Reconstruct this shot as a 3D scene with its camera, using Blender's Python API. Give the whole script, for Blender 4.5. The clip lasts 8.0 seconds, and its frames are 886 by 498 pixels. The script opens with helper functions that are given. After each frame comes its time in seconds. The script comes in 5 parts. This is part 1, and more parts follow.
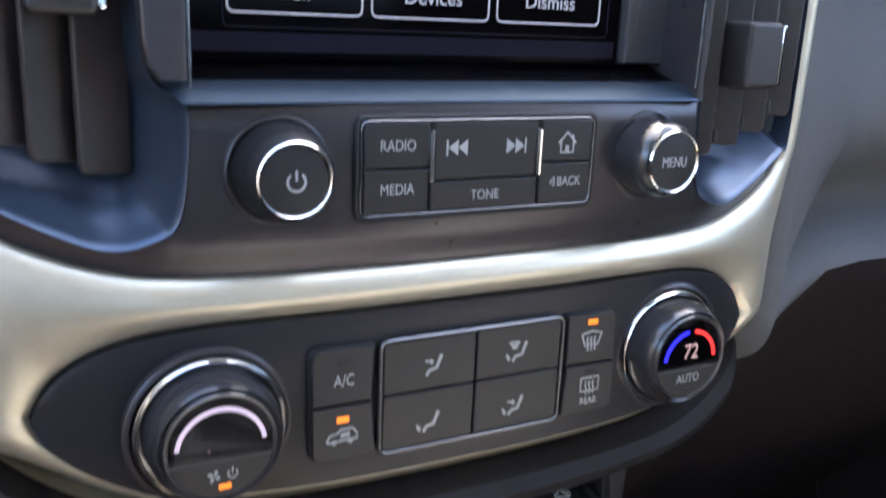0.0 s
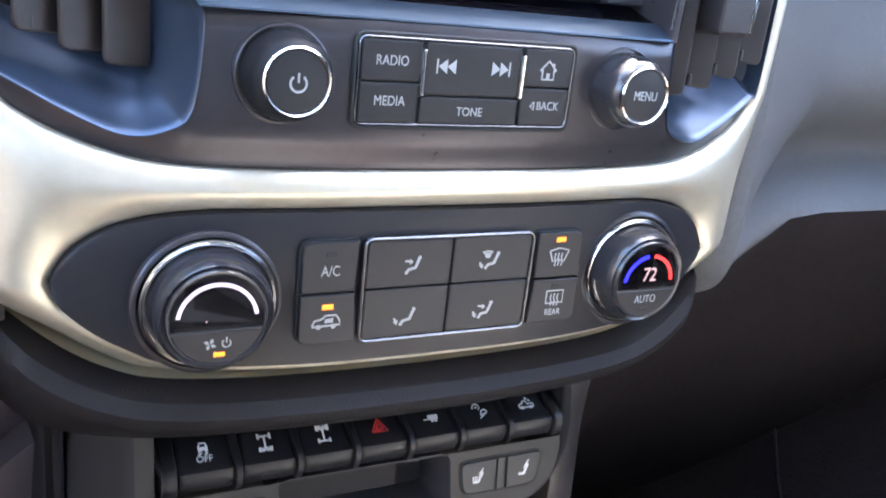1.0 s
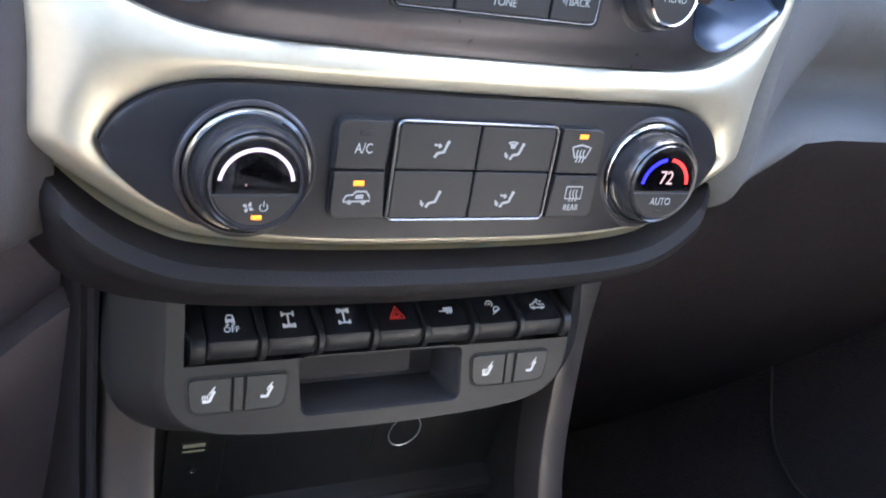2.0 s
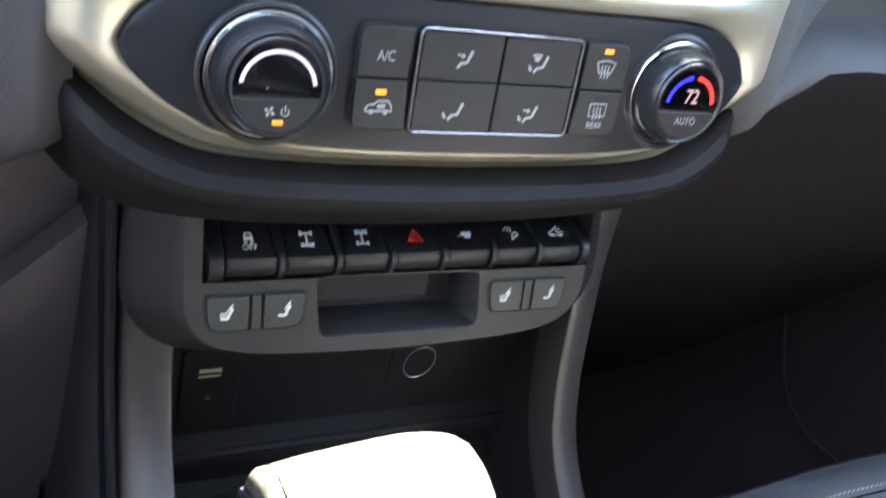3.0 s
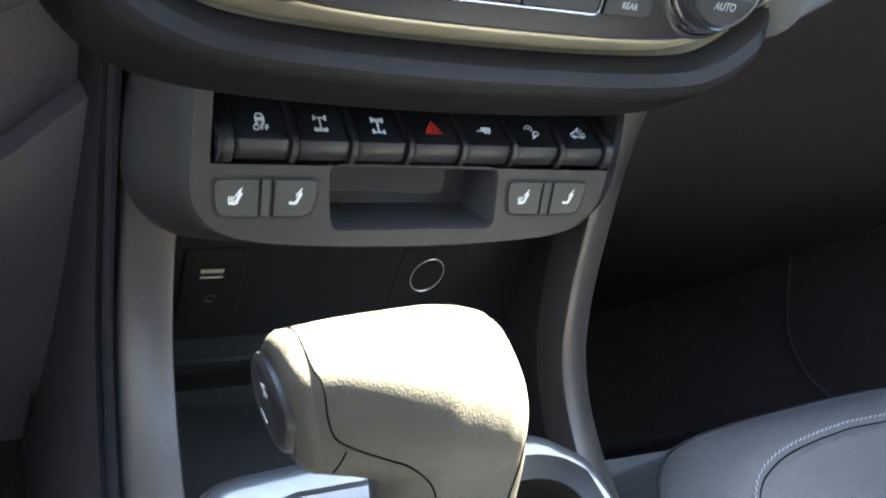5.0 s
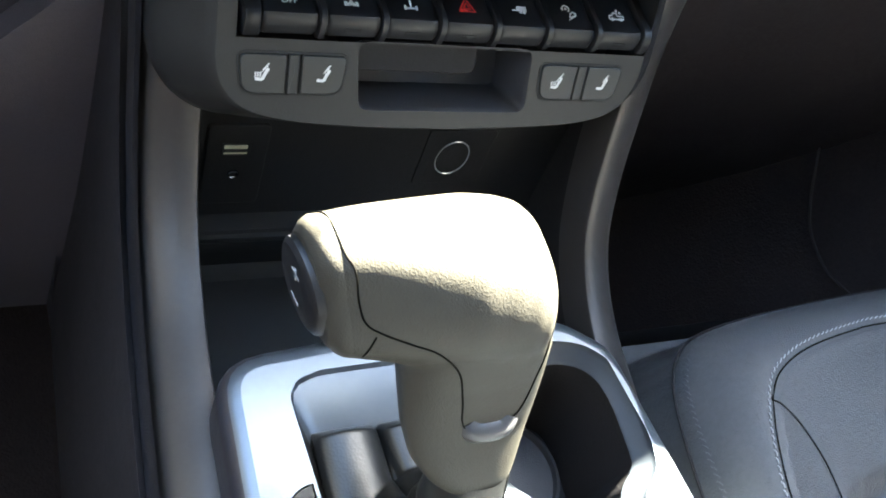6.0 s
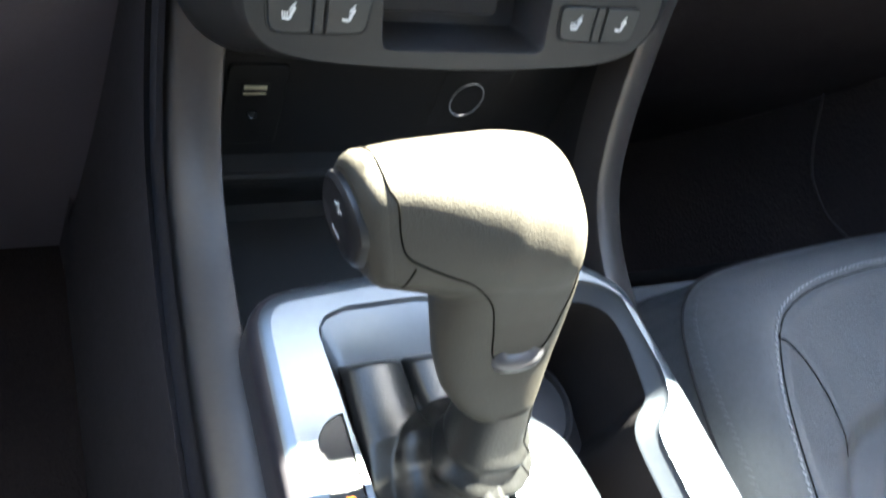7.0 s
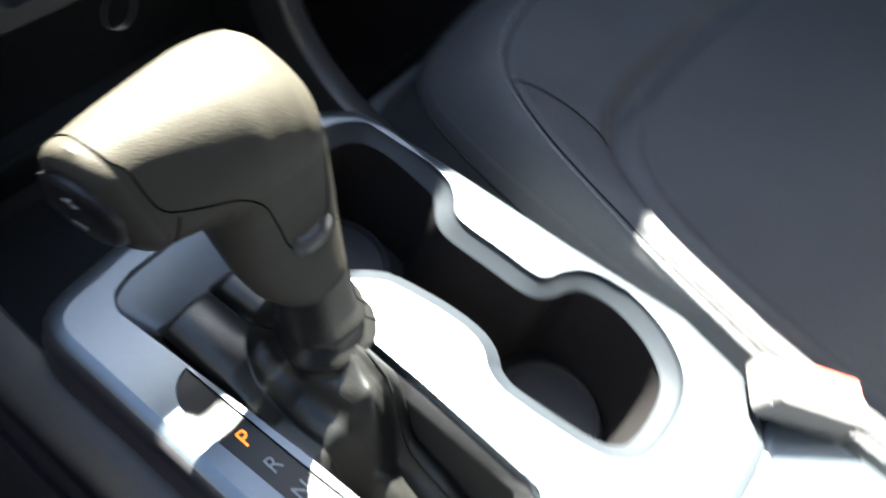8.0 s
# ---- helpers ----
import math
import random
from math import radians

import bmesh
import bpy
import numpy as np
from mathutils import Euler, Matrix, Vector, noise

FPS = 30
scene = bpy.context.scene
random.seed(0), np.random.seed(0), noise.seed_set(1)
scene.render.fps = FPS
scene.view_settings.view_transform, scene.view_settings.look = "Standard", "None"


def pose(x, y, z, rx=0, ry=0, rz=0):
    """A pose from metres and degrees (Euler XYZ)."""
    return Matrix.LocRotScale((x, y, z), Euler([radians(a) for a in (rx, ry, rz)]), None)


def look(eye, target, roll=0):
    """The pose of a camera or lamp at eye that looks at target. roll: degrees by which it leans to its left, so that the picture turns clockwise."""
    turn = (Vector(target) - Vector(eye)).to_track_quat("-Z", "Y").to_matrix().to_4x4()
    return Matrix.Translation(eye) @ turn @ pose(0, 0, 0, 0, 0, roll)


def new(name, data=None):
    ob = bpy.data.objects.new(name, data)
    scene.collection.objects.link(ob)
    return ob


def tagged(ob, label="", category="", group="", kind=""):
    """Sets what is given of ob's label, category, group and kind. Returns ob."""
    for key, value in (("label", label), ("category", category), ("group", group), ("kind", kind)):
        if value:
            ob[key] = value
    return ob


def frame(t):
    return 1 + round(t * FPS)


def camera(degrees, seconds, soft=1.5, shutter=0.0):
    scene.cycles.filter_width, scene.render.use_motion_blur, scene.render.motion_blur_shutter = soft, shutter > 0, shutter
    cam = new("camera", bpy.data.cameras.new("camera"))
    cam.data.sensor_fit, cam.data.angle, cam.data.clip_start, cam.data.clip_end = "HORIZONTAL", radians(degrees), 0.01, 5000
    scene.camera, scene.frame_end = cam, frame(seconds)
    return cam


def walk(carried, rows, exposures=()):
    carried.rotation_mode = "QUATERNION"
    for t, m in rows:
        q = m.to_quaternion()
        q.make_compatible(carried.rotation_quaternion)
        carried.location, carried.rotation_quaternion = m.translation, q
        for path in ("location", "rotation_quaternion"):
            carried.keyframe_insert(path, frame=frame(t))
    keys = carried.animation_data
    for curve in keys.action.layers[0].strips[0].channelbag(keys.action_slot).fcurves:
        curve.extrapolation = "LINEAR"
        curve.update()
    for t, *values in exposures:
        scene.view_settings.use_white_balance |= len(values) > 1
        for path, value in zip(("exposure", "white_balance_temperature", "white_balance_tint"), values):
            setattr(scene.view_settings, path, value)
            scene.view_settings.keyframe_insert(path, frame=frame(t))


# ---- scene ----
cam = camera(53.6, 8.0, soft=1.8, shutter=0.5)
PATH = [
    (0, (-0.159, -0.233, 0.936), (0.738, 1.245, -0.07), 11.7),
    (0.5, (-0.164, -0.255, 0.934), (0.712, 1.176, -0.154), 14.7),
    (1, (-0.17, -0.269, 0.94), (0.729, 1.144, -0.153), 16.2),
    (1.5, (-0.178, -0.282, 0.934), (0.726, 1.084, -0.214), 18.6),
    (1.7, (-0.182, -0.287, 0.93), (0.709, 1.065, -0.244), 19.4),
    (2.8, (-0.189, -0.305, 0.916), (0.684, 1.008, -0.315), 20.6),
    (3, (-0.19, -0.304, 0.907), (0.673, 0.986, -0.354), 20.8),
    (3.5, (-0.191, -0.306, 0.892), (0.656, 0.961, -0.404), 21.1),
    (4, (-0.189, -0.304, 0.884), (0.68, 0.933, -0.424), 22.8),
    (4.2, (-0.189, -0.31, 0.874), (0.687, 0.96, -0.399), 21.9),
    (5.3, (-0.197, -0.31, 0.863), (0.686, 0.863, -0.496), 25.4),
    (5.5, (-0.195, -0.31, 0.862), (0.648, 0.826, -0.552), 25.3),
    (6, (-0.199, -0.302, 0.86), (0.648, 0.714, -0.641), 28.6),
    (6.2, (-0.1995, -0.298, 0.857), (0.667, 0.730, -0.624), 29.0),
    (6.5, (-0.204, -0.3, 0.861), (0.659, 0.716, -0.629), 29.5),
    (6.8, (-0.212, -0.303, 0.864), (0.647, 0.665, -0.661), 30.9),
    (7, (-0.217, -0.306, 0.86), (0.639, 0.606, -0.701), 31.4),
    (7.3, (-0.225, -0.311, 0.865), (0.694, 0.486, -0.723), 33.7),
    (7.5, (-0.226, -0.304, 0.864), (0.768, 0.396, -0.723), 33.6),
    (7.6, (-0.223, -0.303, 0.873), (0.831, 0.36, -0.692), 31.9),
    (8, (-0.216, -0.296, 0.873), (0.907, 0.039, -0.747), 25.5),
]
EXPOSE = [(0, 5.62, 6850, 11), (0.5, 6.06, 6780, 12), (1.5, 6.56, 6600, 11), (3, 6.34, 6620, 5), (3.5, 6.93, 6720, 3), (4, 7.07, 6760, 2), (5.5, 6.25, 6680, -1), (6.5, 6.22, 6540, -1), (7, 6.05, 6470, 0), (7.5, 5.26, 6450, 1), (8, 4.50, 6330, 2)]
walk(cam, [(t, look(eye, target, roll)) for t, eye, target, roll in PATH], EXPOSE)

from mathutils.bvhtree import BVHTree

# ---- world, sun and exposure ----
SUN_WAY = Vector((0.55, 0.62, 1.0)).normalized()
world = bpy.data.worlds.new("sky")
scene.world = world
world.use_nodes = True
wn = world.node_tree.nodes
sky = wn.new("ShaderNodeTexSky")
sky.sky_type = "NISHITA"
sky.sun_disc = False
sky.sun_elevation = math.asin(SUN_WAY.z)
sky.sun_rotation = math.atan2(SUN_WAY.x, SUN_WAY.y)
world.node_tree.links.new(sky.outputs[0], wn["Background"].inputs[0])
wn["Background"].inputs[1].default_value = 0.05
sun = new("sun", bpy.data.lights.new("sun", "SUN"))
sun.data.energy, sun.data.angle, sun.data.color = 5.0, radians(0.6), (1.0, 0.95, 0.86)
sun.matrix_world = look(SUN_WAY * 5, (0, 0, 0))


# ---- materials ----
def material(name, base, rough=0.5, metal=0.0, grain=0.0, grain_size=900.0, vary=0.12, spec=0.5, coat=0.0, emit=None, power=0.0, stain=9.0):
    m = bpy.data.materials.new(name)
    m.use_nodes = True
    t, p = m.node_tree, m.node_tree.nodes["Principled BSDF"]
    p.inputs["Roughness"].default_value, p.inputs["Metallic"].default_value = rough, metal
    p.inputs["Specular IOR Level"].default_value = spec
    p.inputs["Coat Weight"].default_value, p.inputs["Coat Roughness"].default_value = coat, 0.12
    p.inputs["Base Color"].default_value = (*base, 1)
    if emit:
        p.inputs["Emission Color"].default_value, p.inputs["Emission Strength"].default_value = (*emit, 1), power
    co = t.nodes.new("ShaderNodeTexCoord")
    if vary:
        big = t.nodes.new("ShaderNodeTexNoise")
        big.inputs["Scale"].default_value, big.inputs["Detail"].default_value = stain, 6
        fine = t.nodes.new("ShaderNodeTexNoise")
        fine.inputs["Scale"].default_value, fine.inputs["Detail"].default_value = 260, 3
        mix = t.nodes.new("ShaderNodeMath")
        mix.operation = "ADD"
        ramp = t.nodes.new("ShaderNodeMapRange")
        ramp.inputs[1].default_value, ramp.inputs[2].default_value = 0.6, 1.4
        ramp.inputs[3].default_value, ramp.inputs[4].default_value = 1 - vary, 1 + vary
        mul = t.nodes.new("ShaderNodeMix")
        mul.data_type, mul.blend_type = "RGBA", "MULTIPLY"
        mul.inputs[0].default_value = 1
        mul.inputs[6].default_value = (*base, 1)
        rr = t.nodes.new("ShaderNodeMapRange")
        rr.inputs[1].default_value, rr.inputs[2].default_value = 0.6, 1.4
        rr.inputs[3].default_value, rr.inputs[4].default_value = max(rough * (1 - vary), 0.02), min(rough * (1 + vary), 1)
        for a in (big, fine):
            t.links.new(co.outputs["Object"], a.inputs["Vector"])
        t.links.new(big.outputs[0], mix.inputs[0])
        t.links.new(fine.outputs[0], mix.inputs[1])
        t.links.new(mix.outputs[0], ramp.inputs[0])
        t.links.new(mix.outputs[0], rr.inputs[0])
        t.links.new(ramp.outputs[0], mul.inputs[7])
        t.links.new(mul.outputs[2], p.inputs["Base Color"])
        t.links.new(rr.outputs[0], p.inputs["Roughness"])
    if grain:
        cell = t.nodes.new("ShaderNodeTexVoronoi")
        cell.inputs["Scale"].default_value = grain_size
        soft = t.nodes.new("ShaderNodeTexNoise")
        soft.inputs["Scale"].default_value, soft.inputs["Detail"].default_value = grain_size * 0.35, 2
        both = t.nodes.new("ShaderNodeMath")
        both.operation = "ADD"
        bump = t.nodes.new("ShaderNodeBump")
        bump.inputs["Strength"].default_value, bump.inputs["Distance"].default_value = grain, 0.0006
        t.links.new(co.outputs["Object"], cell.inputs["Vector"])
        t.links.new(co.outputs["Object"], soft.inputs["Vector"])
        t.links.new(cell.outputs[0], both.inputs[0])
        t.links.new(soft.outputs[0], both.inputs[1])
        t.links.new(both.outputs[0], bump.inputs["Height"])
        t.links.new(bump.outputs[0], p.inputs["Normal"])
    return m


FASCIA = material("satin_charcoal_paint", (0.047, 0.043, 0.047), 0.30, 0.55, 0.05, 1600)
DARK = material("grained_black_plastic", (0.034, 0.032, 0.034), 0.50, 0, 0.3, 1300, 0.2)
PAD = material("soft_touch_dash_pad", (0.0997, 0.0993, 0.1002), 0.65, 0, 0.25, 1100, 0.12, 0.15)
LIP_PAD = material("soft_black_lip_pad", (0.0145, 0.0130, 0.0135), 0.55, 0, 0.25, 1100, 0.12, 0.16)
UNDER = material("under_dash_shaded", (0.0210, 0.0168, 0.0174), 0.65, 0, 0.3, 1300, 0.2, 0.15)
# blue in this base stands for sky mirrored in the ledge
LEDGE = material("satin_dark_silver", (0.045, 0.066, 0.092), 0.38, 0.8, 0.03, 1600, 0.08)
# darkened for the shade of a driver seat that is not built
SIDE = material("console_side_plastic", (0.0185, 0.0170, 0.0195), 0.65, 0, 0.35, 1100, 0.15, 0.25)
# lighter, purplish twin of the side plastic, window light put into its colour
KNEE = material("knee_panel_plastic", (0.1006, 0.0891, 0.1006), 0.7, 0, 0.3, 1100, 0.12, 0.2)
SILVER = material("warm_silver_paint", (0.5629, 0.5161, 0.4004), 0.40, 0.70, 0.02, 2500, 0.06)
PLATE = material("satin_silver_console_paint", (0.1419, 0.1608, 0.1823), 0.38, 0.82, 0.03, 2500, 0.06)
GREY = material("grey_satin_trim", (0.0205, 0.0202, 0.0205), 0.46, 0.10, 0.1, 1500, 0.12, 0.32)
BEZEL = material("satin_black_bezel", (0.0195, 0.0190, 0.0215), 0.36, 0.10, 0.05, 1600, 0.1, 0.28)
DRIVER_PAD = material("driver_side_dash_pad", (0.0527, 0.0474, 0.0491), 0.5, 0, 0.25, 1100, 0.12, 0.25)
RAILS = material("satin_bronze_grey_rail", (0.056, 0.050, 0.047), 0.44, 0.35, 0.06, 1500, 0.10, 0.35)
POCKET = material("pocket_matt_black", (0.015, 0.0145, 0.0145), 0.62, 0, 0.3, 1300, 0.15, 0.25)
BUTTON = material("button_rubberised_black", (0.0125, 0.012, 0.013), 0.42, 0, 0.08, 1800, 0.15, 0.38)
# near-black for raised seam lines, giving them a groove's shade
GROOVE = material("groove_shade_black", (0.005, 0.0046, 0.004), 0.9, vary=0, spec=0.0)
GAP = material("shadow_gap_black", (0.008, 0.008, 0.008), 0.7, vary=0)
# cup lip far darker than the plate, its shade put into the colour
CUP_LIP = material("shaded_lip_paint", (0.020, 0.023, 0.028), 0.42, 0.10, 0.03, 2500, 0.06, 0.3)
SURROUND = material("satin_blue_grey_paint", (0.085, 0.095, 0.108), 0.40, 0.6, 0.03, 2500, 0.08)
CHROME = material("chrome", (0.82, 0.81, 0.80), 0.10, 1.0, vary=0.08)
SMOKE = material("dark_chrome", (0.12, 0.12, 0.125), 0.24, 0.85, vary=0.1)
KNURL = material("knob_dark_gloss", (0.024, 0.023, 0.025), 0.22, 0.0, vary=0.05, spec=0.6)
GLOSS = material("gloss_black_glass", (0.002, 0.0016, 0.002), 0.10, vary=0, spec=0.04)
WHITE = material("printed_white_icon", (0.2808, 0.2808, 0.2769), 0.5, vary=0.05)
KEY_WHITE = material("bright_white_key_print", (0.62, 0.62, 0.61), 0.5, vary=0.04)
RED = material("printed_red_icon", (0.75, 0.04, 0.035), 0.5, vary=0.05)
ORANGE = material("orange_lamp", (0.5, 0.15, 0.01), 0.4, emit=(1.0, 0.21, 0.015), power=0.032, vary=0)
BLUE_LIT = material("blue_lit_arc", (0.01, 0.01, 0.3), 0.4, emit=(0.01, 0.01, 1.0), power=0.045, vary=0)
RED_LIT = material("red_lit_arc", (0.3, 0.01, 0.01), 0.4, emit=(1.0, 0.03, 0.03), power=0.036, vary=0)
LILAC_LIT = material("lilac_lit_arc", (0.3, 0.25, 0.31), 0.4, emit=(0.85, 0.68, 0.92), power=0.014, vary=0)
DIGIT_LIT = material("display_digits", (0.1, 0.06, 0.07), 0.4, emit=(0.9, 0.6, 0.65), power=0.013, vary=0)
LEATHER = material("black_leather", (0.066, 0.066, 0.069), 0.44, 0, 0.45, 900, 0.15, 0.22)
THREAD = material("grey_thread", (0.27, 0.27, 0.28), 0.7, vary=0.1)
DARK_THREAD = material("charcoal_thread", (0.09, 0.09, 0.095), 0.7, vary=0.1)
KNOB = material("shifter_soft_plastic", (0.0397, 0.0354, 0.0283), 0.52, 0, 0.16, 1500, 0.08, 0.18)
BOOT = material("boot_leather", (0.0100, 0.0098, 0.0092), 0.36, 0, 0.12, 700, 0.15, 0.5)
SATIN = material("satin_grey_metal", (0.42, 0.42, 0.43), 0.32, 0.7, vary=0.06)
BRASS = material("connector_metal", (0.72, 0.66, 0.46), 0.4, 0.4, vary=0.1)
CARPET = material("black_carpet", (0.0145, 0.0110, 0.0105), 0.95, 0, 1.0, 420, 0.4, 0.05)
BUCKLE = material("buckle_black_plastic", (0.16, 0.15, 0.145), 0.4, 0, 0.1, 1500, 0.1)
RED_BUTTON = material("buckle_red_button", (0.70, 0.11, 0.08), 0.4, vary=0.1)
HEADLINER = material("grey_headliner_cloth", (0.19, 0.185, 0.18), 0.9, 0, 0.4, 700, 0.1)


# ---- shape helpers ----
def thing(name, m, label, category, group="", kind=""):
    ob = new(name)
    ob.empty_display_size = 0.02
    ob.matrix_world = m
    return tagged(ob, label, category, group, kind)


def part(name, bm, mat, parent=None, label="", angle=35):
    me = bpy.data.meshes.new(name)
    bmesh.ops.recalc_face_normals(bm, faces=bm.faces)
    bm.to_mesh(me)
    bm.free()
    me.materials.append(mat)
    me.shade_smooth()
    me.set_sharp_from_angle(angle=radians(angle))
    for f in me.polygons:
        if len(f.vertices) > 6:
            f.use_smooth = False
    ob = new(name, me)
    ob.parent = parent
    if label:
        ob["label"] = label
    return ob


def spline(pts, per=6, closed=False):
    p = [Vector(q) for q in pts]
    n, out = len(p), []
    for i in range(n if closed else n - 1):
        if closed:
            a, b, c, d = p[i - 1], p[i], p[(i + 1) % n], p[(i + 2) % n]
        else:
            a, b, c, d = p[max(i - 1, 0)], p[i], p[i + 1], p[min(i + 2, n - 1)]
        for k in range(per):
            s = k / per
            out.append(0.5 * (2 * b + (c - a) * s + (2 * a - 5 * b + 4 * c - d) * s * s + (3 * b - a - 3 * c + d) * s ** 3))
    if not closed:
        out.append(p[-1])
    return out


def fillet(pts, r=0.002, seg=5):
    """A closed outline with rounded corners; a point may carry its own radius."""
    out, n = [], len(pts)
    for i in range(n):
        b = Vector(pts[i][:2])
        a, c = Vector(pts[i - 1][:2]), Vector(pts[(i + 1) % n][:2])
        rr = pts[i][2] if len(pts[i]) > 2 else r
        d1, d2 = (a - b), (c - b)
        cut = min(rr / max(math.tan(d1.angle(d2) / 2), 0.05), d1.length * 0.49, d2.length * 0.49)
        s, e = b + d1.normalized() * cut, b + d2.normalized() * cut
        for k in range(seg + 1):
            t = k / seg
            out.append(s * (1 - t) ** 2 + b * 2 * t * (1 - t) + e * t * t)
    return out


def box_outline(u0, u1, v0, v1, r=0.002, seg=4):
    return fillet([(u0, v0), (u1, v0), (u1, v1), (u0, v1)], r, seg)


def circle(u, v, r, n=40, r2=None):
    return [Vector((u + r * math.cos(2 * math.pi * k / n), v + (r2 or r) * math.sin(2 * math.pi * k / n))) for k in range(n)]


def inset(outline, d):
    n, out = len(outline), []
    area = sum(outline[i - 1].x * outline[i].y - outline[i].x * outline[i - 1].y for i in range(n))
    s = 1 if area > 0 else -1
    for i in range(n):
        a, c = outline[i - 1], outline[(i + 1) % n]
        t = (c - a)
        t = t.normalized() if t.length > 1e-9 else Vector((1, 0))
        out.append(outline[i] + Vector((-t.y, t.x)) * d * s)
    return out


def loft(rings, closed=True, cap0=False, cap1=False, bm=None):
    bm = bm or bmesh.new()
    rows = [[bm.verts.new(q) for q in r] for r in rings]
    for a, b in zip(rows, rows[1:]):
        n = len(a)
        for i in range(n if closed else n - 1):
            j = (i + 1) % n
            bm.faces.new((a[i], a[j], b[j], b[i]))
    if cap0:
        bm.faces.new(rows[0][::-1])
    if cap1:
        bm.faces.new(rows[-1])
    return bm


def prism(outline, n0, n1, bev=0.0006, warp=None, bm=None, dish=0.0):
    """A slab with this outline between two heights, its upper edge rounded."""
    w = warp or (lambda u: 0.0)

    def ring(o, n):
        return [(q[0], q[1], n + w(q[0])) for q in o]
    h = n1 - n0
    b = min(bev, abs(h) * 0.6) * (1 if h > 0 else -1)
    rings = [ring(outline, n0), ring(outline, n1 - b), ring(inset(outline, abs(b) * 0.35), n1 - b * 0.3), ring(inset(outline, abs(b)), n1)]
    if dish:
        rings.append(ring(inset(outline, abs(b) + 0.0012), n1 - dish))
    return loft(rings, True, False, True, bm)


def band(outer, inner, n0, n1, bev=0.0005, warp=None, bm=None):
    """A frame between two outlines that have the same number of points."""
    w = warp or (lambda u: 0.0)

    def ring(o, n):
        return [(q[0], q[1], n + w(q[0])) for q in o]
    rings = [ring(outer, n0), ring(outer, n1 - bev), ring(inset(outer, bev), n1), ring(inset(inner, -bev), n1), ring(inner, n1 - bev), ring(inner, n0)]
    return loft(rings, True, False, False, bm)


def lathe(profile, u=0.0, v=0.0, seg=56, bm=None, knurl=0.0, oval=1.0, lo=0, hi=99):
    rings = []
    for i, (r, n) in enumerate(profile):
        ring = []
        for k in range(seg):
            a = 2 * math.pi * k / seg
            rr = r * (1 - knurl * (k % 2)) if lo <= i <= hi else r
            ring.append((u + rr * math.cos(a), v + rr * math.sin(a) * oval, n))
        rings.append(ring)
    return loft(rings, True, False, profile[-1][0] > 0.0005, bm)


def strip(a, b, prof, warp=None, bm=None):
    """A curved band from line a to line b (2D); prof: (share of the way, height)."""
    w = warp or (lambda u: 0.0)
    rows = []
    for s, n in prof:
        rows.append([((p[0] * (1 - s) + q[0] * s), (p[1] * (1 - s) + q[1] * s), n + w(p[0] * (1 - s) + q[0] * s)) for p, q in zip(a, b)])
    return loft(rows, False, bm=bm)


def tube(path, r, seg=8, bm=None, closed=False, flat=1.0):
    p = [Vector(q) for q in path]
    rings = []
    for i in range(len(p)):
        t = (p[(i + 1) % len(p)] - p[i - 1]) if closed else (p[min(i + 1, len(p) - 1)] - p[max(i - 1, 0)])
        t.normalize()
        side = t.cross(Vector((0, 0, 1)))
        side = side.normalized() if side.length > 0.05 else t.cross(Vector((0, 1, 0))).normalized()
        up = side.cross(t)
        rings.append([p[i] + (side * math.cos(2 * math.pi * k / seg) + up * math.sin(2 * math.pi * k / seg) * flat) * r for k in range(seg)])
    if closed:
        rings.append(rings[0])
    return loft(rings, True, not closed, not closed, bm)


def mirror(pts):
    """Doubles a line that runs from the outside in to the middle (u = 0)."""
    return list(pts) + [(-q[0],) + tuple(q[1:]) for q in reversed(pts[:-1])]


def mm(pts):
    return [tuple(c * 0.001 for c in q) for q in pts]


def words(text, size, u, v, n, mat, parent, name="lettering", stretch=1.0, m=None):
    cu = bpy.data.curves.new(name, "FONT")
    cu.body, cu.size, cu.align_x, cu.align_y, cu.extrude = text, size, "CENTER", "CENTER", 0.0001
    tmp = bpy.data.objects.new(name, cu)
    me = bpy.data.meshes.new_from_object(tmp)
    bpy.data.objects.remove(tmp)
    me.materials.append(mat)
    ob = new(name, me)
    ob.parent = parent
    ob.matrix_basis = m @ Matrix.Diagonal((stretch, 1, 1, 1)) if m else Matrix.Translation((u, v, n)) @ Matrix.Diagonal((stretch, 1, 1, 1))
    return ob


def shapes(polys, n0, n1, m=None, bm=None):
    """Several small flat shapes as one printed icon."""
    bm = bm or bmesh.new()
    for poly in polys:
        q = [Vector(c) for c in poly]
        loft([[(c.x, c.y, n0) for c in q], [(c.x, c.y, n1) for c in q]], True, False, True, bm)
    return bm


def stroke(pts, w):
    """A thin line of even width as a closed shape."""
    p = [Vector(c) for c in pts]
    left, right = [], []
    for i in range(len(p)):
        t = (p[min(i + 1, len(p) - 1)] - p[max(i - 1, 0)]).normalized()
        s = Vector((-t.y, t.x)) * w / 2
        left.append(p[i] + s)
        right.append(p[i] - s)
    return left + right[::-1]


def arc_stroke(u, v, r, a0, a1, w, n=28):
    pts = [(u + r * math.cos(radians(a0 + (a1 - a0) * k / n)), v + r * math.sin(radians(a0 + (a1 - a0) * k / n))) for k in range(n + 1)]
    return stroke(pts, w)


# ---- the centre stack, in its own axes: u across, v up the face, n out of it ----
UP = Vector((0, 0.31, 1)).normalized()
OUT = Vector((0, -UP.z, UP.y))
STACK = Matrix(((1, 0, 0, 0), (0, UP.y, OUT.y, -0.0095), (0, UP.z, OUT.z, 0.731), (0, 0, 0, 1)))


